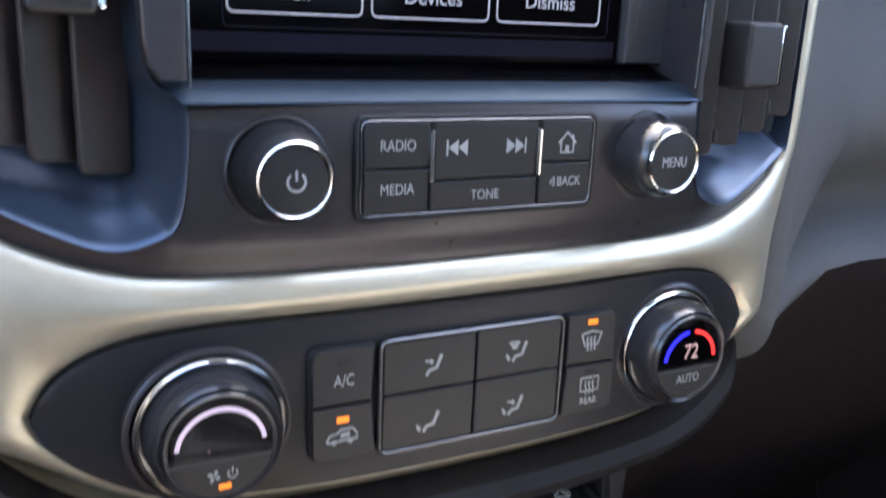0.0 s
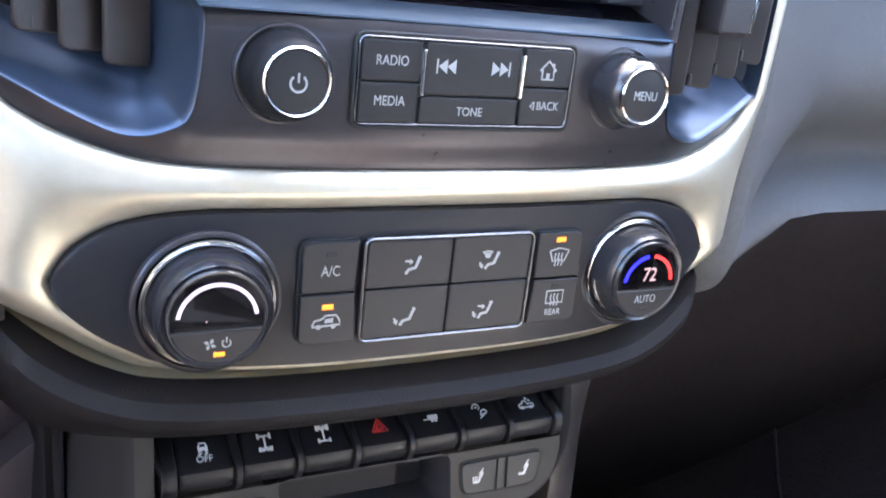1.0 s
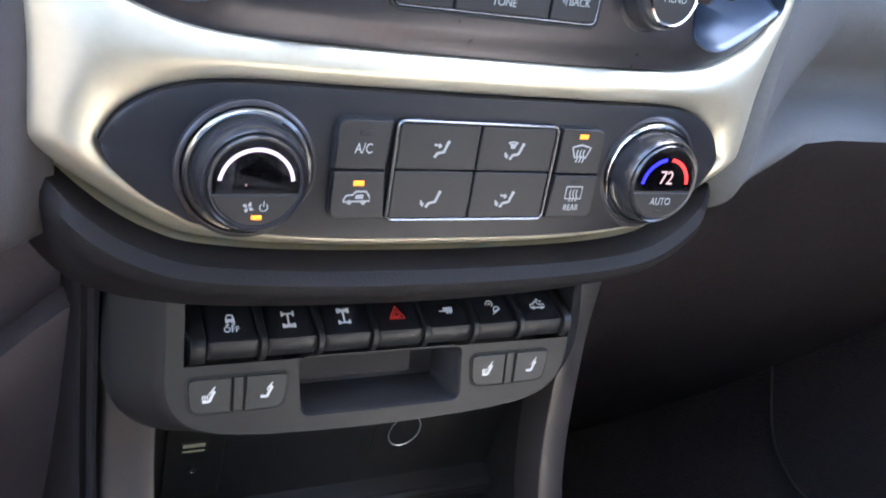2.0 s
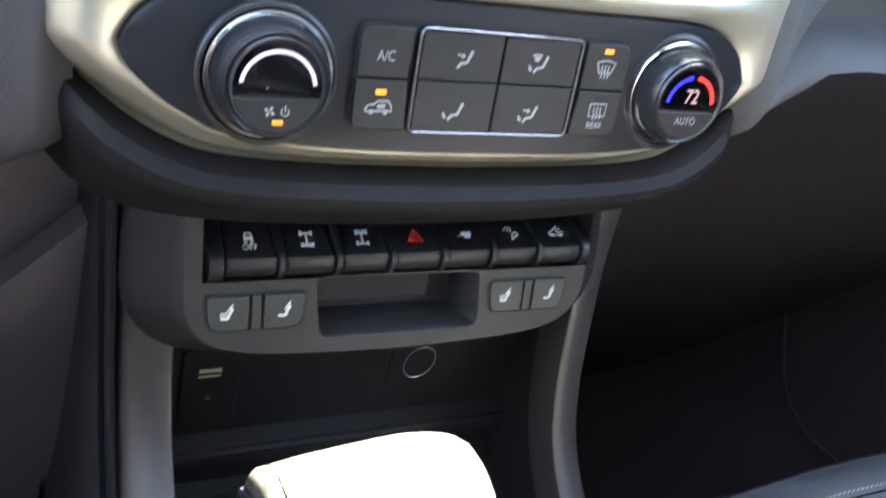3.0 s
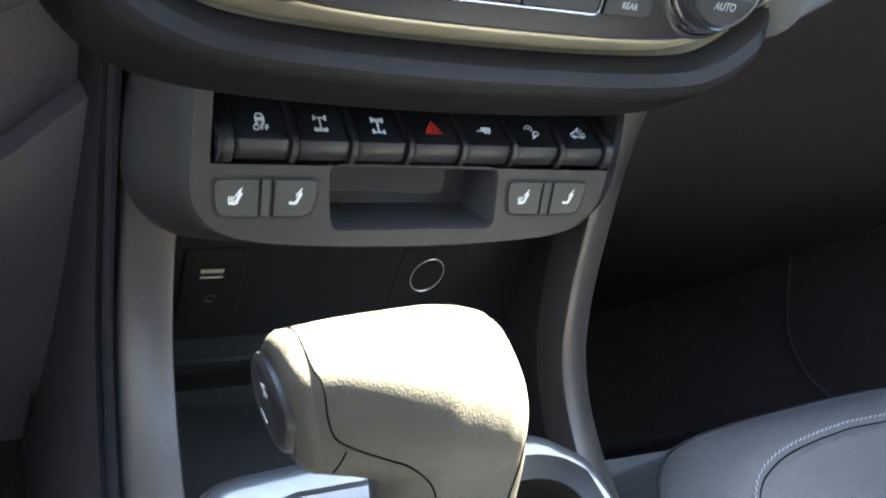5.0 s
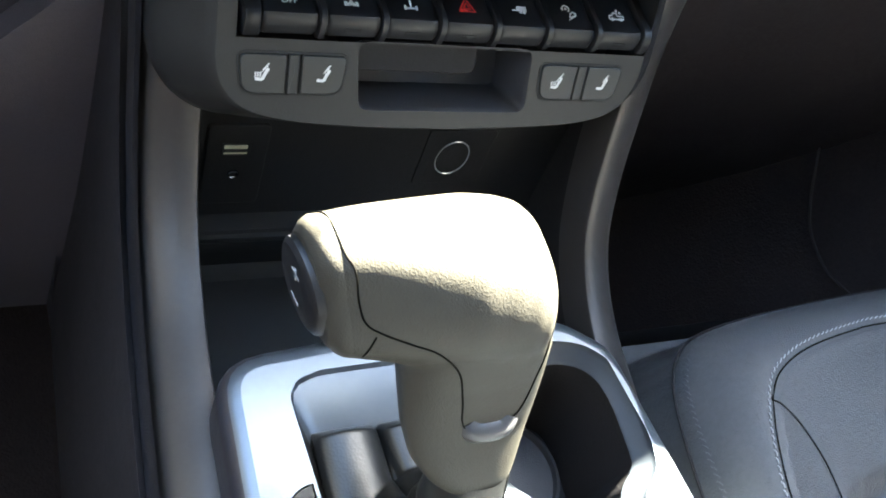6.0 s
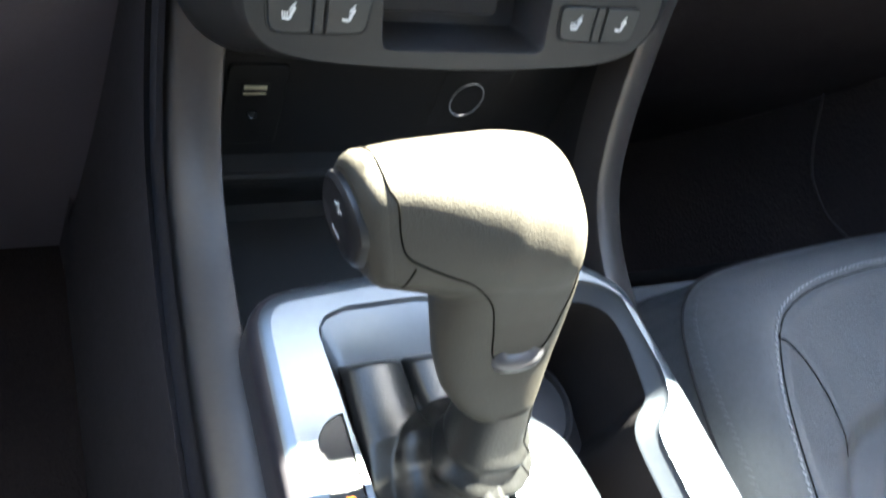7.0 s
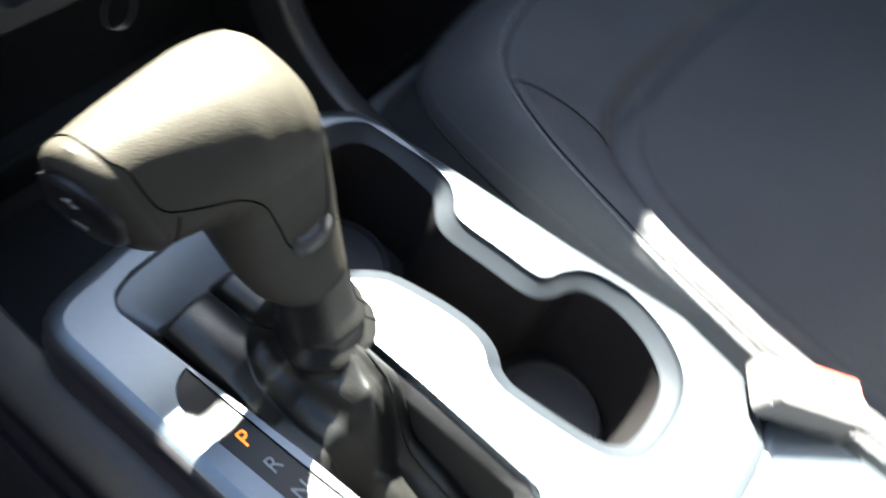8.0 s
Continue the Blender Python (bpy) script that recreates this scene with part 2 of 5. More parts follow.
def bow(u):
    return -0.016 * (abs(u) / 0.165) ** 3


A_LINE = [(-180, 165), (-177.5, 83), (-169, 64), (-160, 56.5), (-149, 51), (-135, 46), (-117, 42), (-87, 40.3), (-40, 40), (0, 40)]
B_LINE = [(-191, 165), (-189.5, 83), (-188, 50), (-185, -6), (-155.5, -4), (-147, 9), (-130, 19.5), (-102, 24.5), (-45, 25), (0, 25)]
C_LINE = [(-155.5, -4), (-152, -14), (-141, -25), (-128, -33), (-113, -39), (-70, -43), (0, -44)]
D_LINE = [(-185, -6), (-171, -21), (-152, -37), (-134, -47), (-114, -52.5), (-70, -55), (0, -56)]

stack_trim = thing("silver_trim", STACK, "warm silver painted trim sweeping round the climate controls", "trim")
INNER = [Vector(q) for q in spline(mm(mirror(B_LINE[4:])), 6) + spline(mm(mirror(C_LINE)), 6)]
OUTER = [[Vector(q) for q in spline(mm(mirror(A_LINE)), 6)], [Vector(q) for q in spline(mm(mirror(D_LINE)), 6)]] + [[Vector((k * 0.191, 0.165)), Vector((k * 0.190, 0.10)), Vector((k * 0.188, 0.05)), Vector((k * 0.185, -0.006))] for k in (-1, 1)]


def gap_to(q, line):
    best = 9.0
    for a, b in zip(line, line[1:]):
        e = b - a
        s = max(0.0, min(1.0, (q - a).dot(e) / max(e.dot(e), 1e-12)))
        best = min(best, (a + e * s - q).length)
    return best


def silver_n(u, v):
    """Height of the silver skin: softly crowned above, falling away below the controls."""
    q = Vector((u, v))
    d_in, d_out = gap_to(q, INNER), min(gap_to(q, o) for o in OUTER)
    crown = 0.0050 * (1 - math.exp(-min(d_in, d_out) / 0.0045)) - 0.0022
    fold = max(0.0, 0.42 * (d_in + d_out) - d_in)
    crown -= 0.0042 * (1 - math.exp(-fold * 0.50 / 0.0042))
    drop = -0.0030 - 1.9 * d_in - 0.0022 * math.exp(-min(d_in, d_out) / 0.0006)
    w = max(0.0, min(1.0, (-v - 0.004) / 0.036))
    w = w * w * (3 - 2 * w)
    low = max(0.0, min(1.0, (0.075 - v) / 0.045))
    return crown * (1 - w) + drop * w + bow(u) - 9.0 * max(0.0, abs(u) - 0.156) ** 2 * low


def silver_half(pts, cuts):
    out = []
    for i, j in zip([0] + cuts, cuts + [len(pts) - 1]):
        out += spline(mm(pts[i:j + 1]), 8)[:-1]
    out.append(Vector(mm(pts)[-1]))
    return out + [Vector((-q[0], q[1])) for q in reversed(out[:-1])]


def silver_skin():
    """Both bands in one sheet, welded where they meet beside the controls, with rims that turn inwards."""
    bm = bmesh.new()
    upper = (0.0, 0.03, 0.08, 0.16, 0.27, 0.4, 0.53, 0.66, 0.78, 0.88, 0.95, 1.0)
    lower = [0.5 * s + 1.5 * s * s - s ** 3 for s in (k / 8 for k in range(9))]
    for a, b, steps in ((silver_half(A_LINE, []), silver_half(B_LINE, [3, 4]), upper), (silver_half(C_LINE, []), silver_half(D_LINE, []), lower)):
        loft([[(*(p.lerp(q, s)[:2]), silver_n(*p.lerp(q, s)[:2])) for p, q in zip(a, b)] for s in steps], False, bm=bm)
    bmesh.ops.remove_doubles(bm, verts=bm.verts, dist=0.00008)
    rim = [e for e in bm.edges if e.is_boundary]
    made = bmesh.ops.extrude_edge_only(bm, edges=rim)["geom"]
    for v in made:
        if isinstance(v, bmesh.types.BMVert):
            v.co.z = -0.02 + bow(v.co.x)
    return bm


part("band", silver_skin(), SILVER, stack_trim, angle=60)

# dark padded lip below the trim, curling under
L_LINE = [(-199, -34), (-189, -60), (-173, -78), (-150, -89), (-119, -94), (-70, -96), (0, -97)]


def lip_bow(u):
    e = max(0.0, min(1.0, (abs(u) - 0.160) / 0.034))
    return bow(max(-0.195, min(0.195, u))) - 0.020 * e * e * (3 - 2 * e)


lip = thing("dash_lip", STACK, "soft black padded lip under the silver trim", "dash trim", kind="structure")
part("pad", strip(spline(mm(mirror([(-192, 10)] + D_LINE)), 8), spline(mm(mirror([(-206, -8)] + L_LINE)), 8),
     [(0, -0.0255), (0.04, -0.0190), (0.13, -0.0078), (0.27, -0.0042), (0.38, -0.0052), (0.47, -0.0090), (0.60, -0.0165), (0.80, -0.0300), (0.94, -0.0395), (1.0, -0.0440), (1.03, -0.056), (1.05, -0.09)], lip_bow), LIP_PAD, lip)

# dark fascia round the radio
T_LINE = [(-176, 80), (-171, 73), (-160, 66.5), (-145, 58.5), (-130, 52.8), (-117, 54.5), (-107.5, 62.5), (-104, 99), (0, 99)]
A2_LINE = [(-177, 82), (-169, 64), (-158, 55.5), (-146, 50), (-133, 45.4), (-121, 42.7), (-112, 41.5), (-104, 41), (0, 40)]
fascia = thing("radio_fascia", STACK, "satin charcoal fascia panel round the radio controls", "dashboard panel")


t_line = mirror([tuple(q) for q in spline(T_LINE[:8], 8)] + [(-104 + 104 * k / 8, 99) for k in range(1, 9)])
a2_line = mirror([tuple(q) for q in spline(A2_LINE[:8], 8)] + [(-104 + 104 * k / 8, 41 - k / 8) for k in range(1, 9)])
t_line, a2_line = mm(t_line), mm(a2_line)
def fascia_row(s):
    row = []
    for p, q in zip(a2_line, t_line):
        u, v = p[0] * (1 - s) + q[0] * s, p[1] * (1 - s) + q[1] * s
        d = min(1.0, s * math.hypot(q[0] - p[0], q[1] - p[1]) / 0.015)
        n = -0.0040 + 0.0040 * d * d * (3 - 2 * d)
        row.append((u, v, bow(u) + (-0.007 if s == 0 else n - (0.0014 if s == 1 else 0))))
    return row


part("panel", loft([fascia_row(s) for s in (0, 0.008, 0.03, 0.07, 0.12, 0.17, 0.22, 0.3, 0.45, 0.65, 0.85, 0.98, 1)], False), FASCIA, fascia, angle=60)

# ---- air vents either side of the screen ----
VENT_OUT = [(-176, 147), (-176, 80), (-171, 73), (-160, 66.5), (-145, 58.5), (-130, 52.8), (-117, 54.5), (-107.5, 62.5), (-104, 92), (-107, 100), (-116, 110), (-118, 147)]
VENT_IN = [(-173, 147), (-173, 98), (-168, 91), (-158, 86), (-146, 81), (-132, 75), (-124, 73), (-121, 77), (-120, 92), (-120, 102), (-121, 112), (-121, 147)]


VENT_OUT_R = VENT_OUT[:9] + [(-104, 100), (-103.5, 112), (-103, 147)]
VENT_IN_R = VENT_IN[:6] + [(-119, 72), (-112, 77), (-109, 92), (-108, 102), (-107, 112), (-107, 147)]


def air_vent(side, tab_v):
    vent = thing("air_vent", STACK, "black dashboard air vent with upright vanes and chrome-edged tab", "air vent", "dashboard air vents")
    o = [Vector((-side * q[0] * 0.001, q[1] * 0.001)) for q in (VENT_OUT if side < 0 else VENT_OUT_R)]
    i = [Vector((-side * q[0] * 0.001, q[1] * 0.001)) for q in (VENT_IN if side < 0 else VENT_IN_R)]
    o, i = spline(o, 7), spline(i, 7)
    rings = []
    for s, n in ((-0.03, -0.0005), (0.0, 0.0008), (0.05, 0.0), (0.12, -0.003), (0.35, -0.010), (0.75, -0.020), (1.0, -0.028)):
        rings.append([(a[0] * (1 - s) + b[0] * s, a[1] * (1 - s) + b[1] * s, n + bow(a[0])) for a, b in zip(o, i)])
    rings.append([(b[0], b[1], -0.07) for b in i])
    part("pocket", loft(rings, False), VENT_SHELL, vent)
    bm = bmesh.new()
    c = [(b[0], b[1], -0.068) for b in i]
    bm.faces.new([bm.verts.new(q) for q in c])
    part("duct", bm, GAP, vent)
    lean = radians(-28 * side)
    for k, (u, v0) in enumerate(((-0.168, 0.093), (-0.155, 0.0845), (-0.141, 0.079), (-0.127, 0.0745)) if side < 0 else ((-0.163, 0.090), (-0.148, 0.0825), (-0.133, 0.077), (-0.1175, 0.0735))):
        prof = fillet([(-0.0092, v0 + 0.001), (0.0092, v0 - 0.001), (0.0092, 0.147), (-0.0092, 0.147)], 0.0035, 4)
        m = Matrix.Translation((-side * u, 0, -0.021)) @ Matrix.Rotation(lean, 4, "Y")
        bm = prism(prof, -0.0012, 0.0012, 0.0009)
        prism(prof, -0.0005, -0.0012, 0.0005, bm=bm)
        bm.transform(m)
        vane = part("vane", bm, VANE, vent)
        peg = lathe([(0.0001, -0.003), (0.0014, -0.003), (0.0014, 0.001), (0.0010, 0.002), (0.0002, 0.0022)], seg=12)
        peg.transform(Matrix.Translation((-side * u - 0.003, v0 + 0.0042, -0.0195)) @ Matrix.Rotation(radians(-90), 4, "X"))
        part("pivot", peg, VANE, vane)
    u = side * 0.138
    tab = prism(box_outline(u - 0.010, u + 0.010, tab_v, tab_v + 0.028, 0.003), -0.022, -0.004, 0.002)
    tab = part("tab", tab, VANE, vent)
    part("chrome_edge", prism(box_outline(u + 0.0096, u + 0.0122, tab_v + 0.002, tab_v + 0.027, 0.001), -0.016, -0.0045, 0.0006), CHROME, tab, "bright chrome edge")


VANE = material("vane_black_plastic", (0.0186, 0.0139, 0.0130), 0.45, 0, 0.1, 1400, 0.12)
# bluish base paints the sky's reflection into the vent pockets
VENT_SHELL = material("vent_satin_plastic", (0.052, 0.072, 0.105), 0.32, 0.65, vary=0)
air_vent(-1, 0.124)
air_vent(1, 0.103)

# ---- screen recess and touchscreen ----
recess = thing("screen_recess", STACK, "charcoal ledge and uprights framing the recessed touchscreen", "dashboard panel")
u0, u1 = -0.104, 0.100
led = []
for v, n in ((0.0985, -0.0012), (0.0988, -0.0001), (0.0996, -0.0004), (0.1018, -0.0040), (0.1046, -0.0100), (0.1052, -0.0140)):
    end = u0 - 0.002 - 0.9 * (v - 0.0985)
    led.append([(end + (u1 + 0.002 - end) * k / 24, v, n) for k in range(25)])
part("ledge", loft(led, False), LEDGE, recess, "satin ledge below the screen")
part("ledge_floor", loft([[(u0 - 0.006, 0.1052, -0.014), (u1, 0.1052, -0.014)], [(u0, 0.111, -0.034), (u1, 0.111, -0.034)]], False), GLOSS, recess)
for s, e0 in ((-1, -0.104), (1, 0.0985)):
    rows, thin = [], 1.0 if s < 0 else 0.30
    for v, wide in ((0.0985, 0.0012), (0.1020, 0.0042), (0.1060, 0.0085), (0.1105, 0.0120), (0.118, 0.0132), (0.14, 0.0138), (0.147, 0.0140)):
        if s < 0 and v < 0.105:
            continue
        wide = max(wide * thin, 0.0035)
        sec = [(0, -0.034), (0, -0.002), (0.0008, -0.0004), (0.0018, 0.0), (wide - 0.0008, 0.0), (wide, -0.0006), (wide + 0.0008, -0.004)]
        rows.append([(e0 + s * max(a, 0), v, n) for a, n in sec])
    part("upright", loft(rows, False), FASCIA, recess)
    part("bright_bead", tube([(e0 - s * 0.0002, v, -0.0012) for v in (0.104, 0.12, 0.147)], 0.0007), SMOKE, recess, "thin bright bead")
screen = thing("touchscreen", STACK, "recessed colour touchscreen showing three outlined menu buttons", "screen")
part("glass", prism(box_outline(-0.1035, 0.0775, 0.1115, 0.19, 0.001), -0.034, -0.028, 0.0005), GLOSS, screen)
part("side_block", prism(box_outline(0.0785, 0.0995, 0.1115, 0.19, 0.001), -0.034, -0.024, 0.001), DARK, screen)
UI = material("screen_outline_light", (0.3, 0.3, 0.34), 0.4, emit=(0.85, 0.82, 0.95), power=0.0045, vary=0)
UI_DIM = material("screen_dim_light", (0.006, 0.0055, 0.010), 0.3, emit=(0.30, 0.27, 0.55), power=0.00028, vary=0, spec=0.04)
z_ui = -0.0276
for a, b in ((-0.086, -0.037), (-0.034, 0.015), (0.018, 0.067)):
    o = box_outline(a, b, 0.1262, 0.150, 0.003)
    part("menu_button", band(o, inset(o, 0.0007), z_ui - 0.0002, z_ui, 0.0001), UI, screen, "white outlined menu button")
o = box_outline(-0.0875, 0.0715, 0.1215, 0.185, 0.003)
part("menu_outline", band(o, inset(o, 0.0005), z_ui - 0.0002, z_ui, 0.0001), UI_DIM, screen)
part("tab_bar", prism(box_outline(-0.099, 0.0755, 0.1135, 0.1200, 0.0008), z_ui - 0.0003, z_ui - 0.0001, 0.0001), UI_DIM, screen)
words("Pair", 0.0076, -0.061, 0.1335, z_ui, UI, screen)
words("Devices", 0.0076, -0.009, 0.1340, z_ui, UI, screen)
words("Dismiss", 0.0076, 0.0425, 0.1345, z_ui, UI, screen)

# ---- climate panel ----
climate = thing("climate_panel", STACK, "black climate control panel with two round dials and push buttons", "control panel")
edge_top = spline(mm(mirror([(-155.5, -4), (-147, 9), (-130, 19.5), (-102, 24.5), (-45, 25), (0, 25)])), 12)
edge_bot = spline(mm(mirror([(-155.5, -4), (-152, -14), (-141, -25), (-128, -33), (-113, -39), (-70, -43), (0, -44)])), 12)


def along(line, u):
    for a, b in zip(line, line[1:]):
        if a[0] <= u <= b[0]:
            s = (u - a[0]) / max(b[0] - a[0], 1e-9)
            return a[1] * (1 - s) + b[1] * s
    return line[-1][1]


us = [-0.1553 + 0.3106 * (0.5 - 0.5 * math.cos(math.pi * k / 70)) for k in range(71)]
part("bezel", strip([(u, along(edge_top, u)) for u in us], [(u, along(edge_bot, u)) for u in us],
     [(0, -0.020), (0.001, -0.005), (0.02, -0.0018), (0.08, -0.0012), (0.3, -0.0018), (0.6, -0.0018), (0.88, -0.0008), (0.97, -0.0016), (0.999, -0.005), (1, -0.020)], bow), BEZEL, climate)


def press_button(name, outline, parent, n0=-0.0016, n1=0.0016, label=""):
    gap = prism(inset(outline, -0.0007), n0, n0 + 0.0009, 0.0002)
    b = part(name, prism(outline, n0, n1, 0.0007), BUTTON, parent, label)
    part("gap", gap, GAP, b)
    return b


btn_ac = press_button("button", fillet([(-0.0655, -0.0087, 0.0008), (-0.0425, -0.0087, 0.0008), (-0.0415, 0.0128, 0.001), (-0.0655, 0.0128, 0.005)], 0.001), climate)
btn_recirc = press_button("button", fillet([(-0.0655, -0.0312, 0.005), (-0.0405, -0.0312, 0.001), (-0.0423, -0.0095, 0.0008), (-0.0655, -0.0095, 0.0008)], 0.001), climate)
btn_def = press_button("button", fillet([(0.0435, -0.0090, 0.0008), (0.0680, -0.0090, 0.0008), (0.0672, 0.0128, 0.005), (0.0430, 0.0128, 0.001)], 0.001), climate)
btn_rear = press_button("button", fillet([(0.0425, -0.0312, 0.001), (0.0690, -0.0312, 0.005), (0.0682, -0.0098, 0.0008), (0.0438, -0.0098, 0.0008)], 0.001), climate)
o = box_outline(-0.0398, 0.0412, -0.0325, 0.0138, 0.0042, 6)
part("mode_frame", band(o, inset(o, 0.0013), -0.0016, 0.0022, 0.0005), SMOKE, climate, "thin dark bright-edged frame")
mode = []
for a, b, c, d in ((-0.0383, 0.0004, -0.0084, 0.0123), (0.0009, 0.0397, -0.0084, 0.0123), (-0.0383, 0.0004, -0.0310, -0.0089), (0.0009, 0.0397, -0.0310, -0.0089)):
    mode.append(press_button("button", box_outline(a, b, c, d, 0.0016), climate))


def lamp(u, v, parent, mat=ORANGE, w=0.0024, h=0.0011, n=0.0017):
    part("indicator_lamp", prism(box_outline(u - w, u + w, v - h, v + h, 0.0003, 2), n - 0.0006, n + 0.0002, 0.0002), mat, parent, "lit orange indicator" if mat is ORANGE else "unlit indicator")


def seated(u, v, n, parent, head=True, feet=True, screen_on=False, s=0.88):
    """Seated figure mark of the air-flow buttons: a seat stroke with an arrow."""
    k = 0.001 * s
    polys = [stroke([(u + 4.2 * k, v + 3.6 * k), (u + 2.6 * k, v - 0.6 * k), (u - 0.8 * k, v - 1.4 * k), (u - 2.2 * k, v - 3.6 * k)], 1.55 * k)]
    polys.append([Vector(q) for q in circle(u + 4.5 * k, v + 4.4 * k, 1.0 * k, 8)])
    if head:
        polys.append(stroke([(u - 3.0 * k, v + 3.0 * k), (u - 0.2 * k, v + 2.6 * k)], 1.0 * k))
        polys.append([(u - 0.4 * k, v + 4.1 * k), (u - 0.4 * k, v + 1.0 * k), (u + 1.4 * k, v + 2.4 * k)])
    if feet:
        polys.append(stroke([(u - 5.4 * k, v + 0.2 * k), (u - 4.6 * k, v - 1.6 * k)], 1.0 * k))
        polys.append([(u - 5.8 * k, v - 1.6 * k), (u - 3.2 * k, v - 1.0 * k), (u - 3.9 * k, v - 3.4 * k)])
    if screen_on:
        polys.append(stroke([(u - 4.4 * k, v + 5.2 * k), (u - 1.6 * k, v + 5.8 * k), (u + 1.4 * k, v + 5.2 * k)], 0.9 * k))
        polys.append([(u - 3.6 * k, v + 4.8 * k), (u + 0.8 * k, v + 4.8 * k), (u - 0.2 * k, v + 2.2 * k), (u - 2.4 * k, v + 2.2 * k)])
    part("icon", shapes(polys, n, n + 0.00012), WHITE, parent, "white air-flow mark")


TOP = 0.0017
words("A/C", 0.0062, -0.0535, 0.0004, TOP, WHITE, btn_ac, stretch=0.78)
lamp(-0.0535, 0.0075, btn_ac, GAP)
lamp(-0.0538, -0.0148, btn_recirc)
k = 0.001
part("icon", shapes([stroke([(-0.0600, -0.0228), (-0.0590, -0.0205), (-0.0560, -0.0200), (-0.0545, -0.0185), (-0.0500, -0.0185), (-0.0485, -0.0205), (-0.0480, -0.0228), (-0.0600, -0.0232)], 0.0008),
     list(circle(-0.0572, -0.0234, 0.0011, 10)), list(circle(-0.0508, -0.0234, 0.0011, 10)), [(-0.0545, -0.0200), (-0.0510, -0.0198), (-0.0512, -0.0218), (-0.0548, -0.0218)]], TOP, TOP + 0.00012), WHITE, btn_recirc, "white recirculation mark")
seated(-0.0188, 0.0005, TOP, mode[0], True, False)
seated(0.0190, 0.0005, TOP, mode[1], False, True, True)
seated(-0.0192, -0.0226, TOP, mode[2], False, True)
seated(0.0186, -0.0226, TOP, mode[3], True, True)
lamp(0.0552, 0.0092, btn_def)
dfr = [stroke([(0.0500, 0.0040), (0.0550, 0.0052), (0.0602, 0.0040), (0.0582, -0.0010), (0.0550, -0.0004), (0.0520, -0.0010), (0.0500, 0.0040)], 0.0008)]
for q in (-0.0018, 0.0, 0.0018):
    dfr.append(stroke([(0.0551 + q, 0.0028), (0.0547 + q, 0.0008), (0.0555 + q, -0.0012), (0.0550 + q, -0.0034)], 0.0007))
part("icon", shapes(dfr, TOP, TOP + 0.00012), WHITE, btn_def, "white windscreen demist mark")
lamp(0.0560, -0.0128, btn_rear, GAP)
dfr = [stroke([(0.0516, -0.0155), (0.0606, -0.0155), (0.0606, -0.0215), (0.0516, -0.0215), (0.0516, -0.0155)], 0.0007)]
for q in (-0.0018, 0.0, 0.0018):
    dfr.append(stroke([(0.0561 + q, -0.0170), (0.0557 + q, -0.0190), (0.0565 + q, -0.0208), (0.0561 + q, -0.0230)], 0.0006))
part("icon", shapes(dfr, TOP, TOP + 0.00012), WHITE, btn_rear, "white rear window demist mark")
words("REAR", 0.0043, 0.0561, -0.0262, TOP, WHITE, btn_rear, stretch=0.85)


def climate_dial(u, v, name, label):
    n = bow(u) - 0.0015
    dial = part(name, lathe([(0.0235, n), (0.0232, n + 0.004), (0.0226, n + 0.010), (0.0218, n + 0.0135), (0.0205, n + 0.0155), (0.0190, n + 0.0147), (0.0182, n + 0.0160)], u, v, 96, knurl=0.012, lo=1, hi=2), KNURL, climate, label)
    part("collar", lathe([(0.0296, n - 0.001), (0.0292, n + 0.0012), (0.0282, n + 0.0020), (0.0272, n + 0.0022), (0.0266, n - 0.001)], u, v, 72), FASCIA, dial, "raised charcoal collar")
    part("chrome_ring", lathe([(0.0264, n + 0.001), (0.0262, n + 0.0030), (0.0254, n + 0.0040), (0.0244, n + 0.0034), (0.0240, n + 0.001)], u, v, 72), CHROME, dial, "chrome ring round the dial")
    part("dial_rim", lathe([(0.0191, n + 0.0160), (0.0187, n + 0.0166), (0.0180, n + 0.0165), (0.0176, n + 0.0155)], u, v, 72), KNURL, dial)
    f = n + 0.0160
    cut = -0.0045
    up, low = [], []
    for q in range(41):
        a = math.asin(cut / 0.0177)
        t = a + (math.pi - 2 * a) * q / 40
        up.append(Vector((u + 0.0177 * math.cos(t), v + 0.0177 * math.sin(t))))
        t = math.pi - a + (math.pi + 2 * a) * q / 40
        low.append(Vector((u + 0.0177 * math.cos(t), v - 0.0004 + 0.0177 * math.sin(t))))
    part("display", prism(up, f - 0.002, f, 0.0004), GLOSS, dial, "gloss black display")
    part("face_button", prism(low, f - 0.002, f + 0.0003, 0.0005), BUTTON, dial)
    return dial, f + 0.0004


fan, f = climate_dial(-0.0998, -0.0118, "fan_dial", "fan speed dial with a lilac lit arc")
part("scale_arc", shapes([arc_stroke(-0.0998, -0.0128, 0.0146, 172, 8, 0.0015)], f - 0.0003, f), LILAC_LIT, fan, "lilac lit scale arc")
for q in range(4):
    a = math.pi / 2 * q + 0.5
    c, s = math.cos(a), math.sin(a)
    blade = [(-0.1026 + (c * x - s * y) * k, -0.0218 + (s * x + c * y) * k) for x, y in ((0.15, 0.15), (1.7, 0.05), (2.0, 1.5), (0.7, 1.3))]
    part("icon", shapes([blade], f, f + 0.00012), WHITE, fan, "white fan mark")
part("icon", shapes([arc_stroke(-0.0964, -0.0218, 0.0016, 130, 410, 0.0005, 16), stroke([(-0.0964, -0.0192), (-0.0964, -0.0216)], 0.0005)], f, f + 0.00012), WHITE, fan, "white power mark")
lamp(-0.0990, -0.0262, fan, n=f, w=0.0021, h=0.0009)
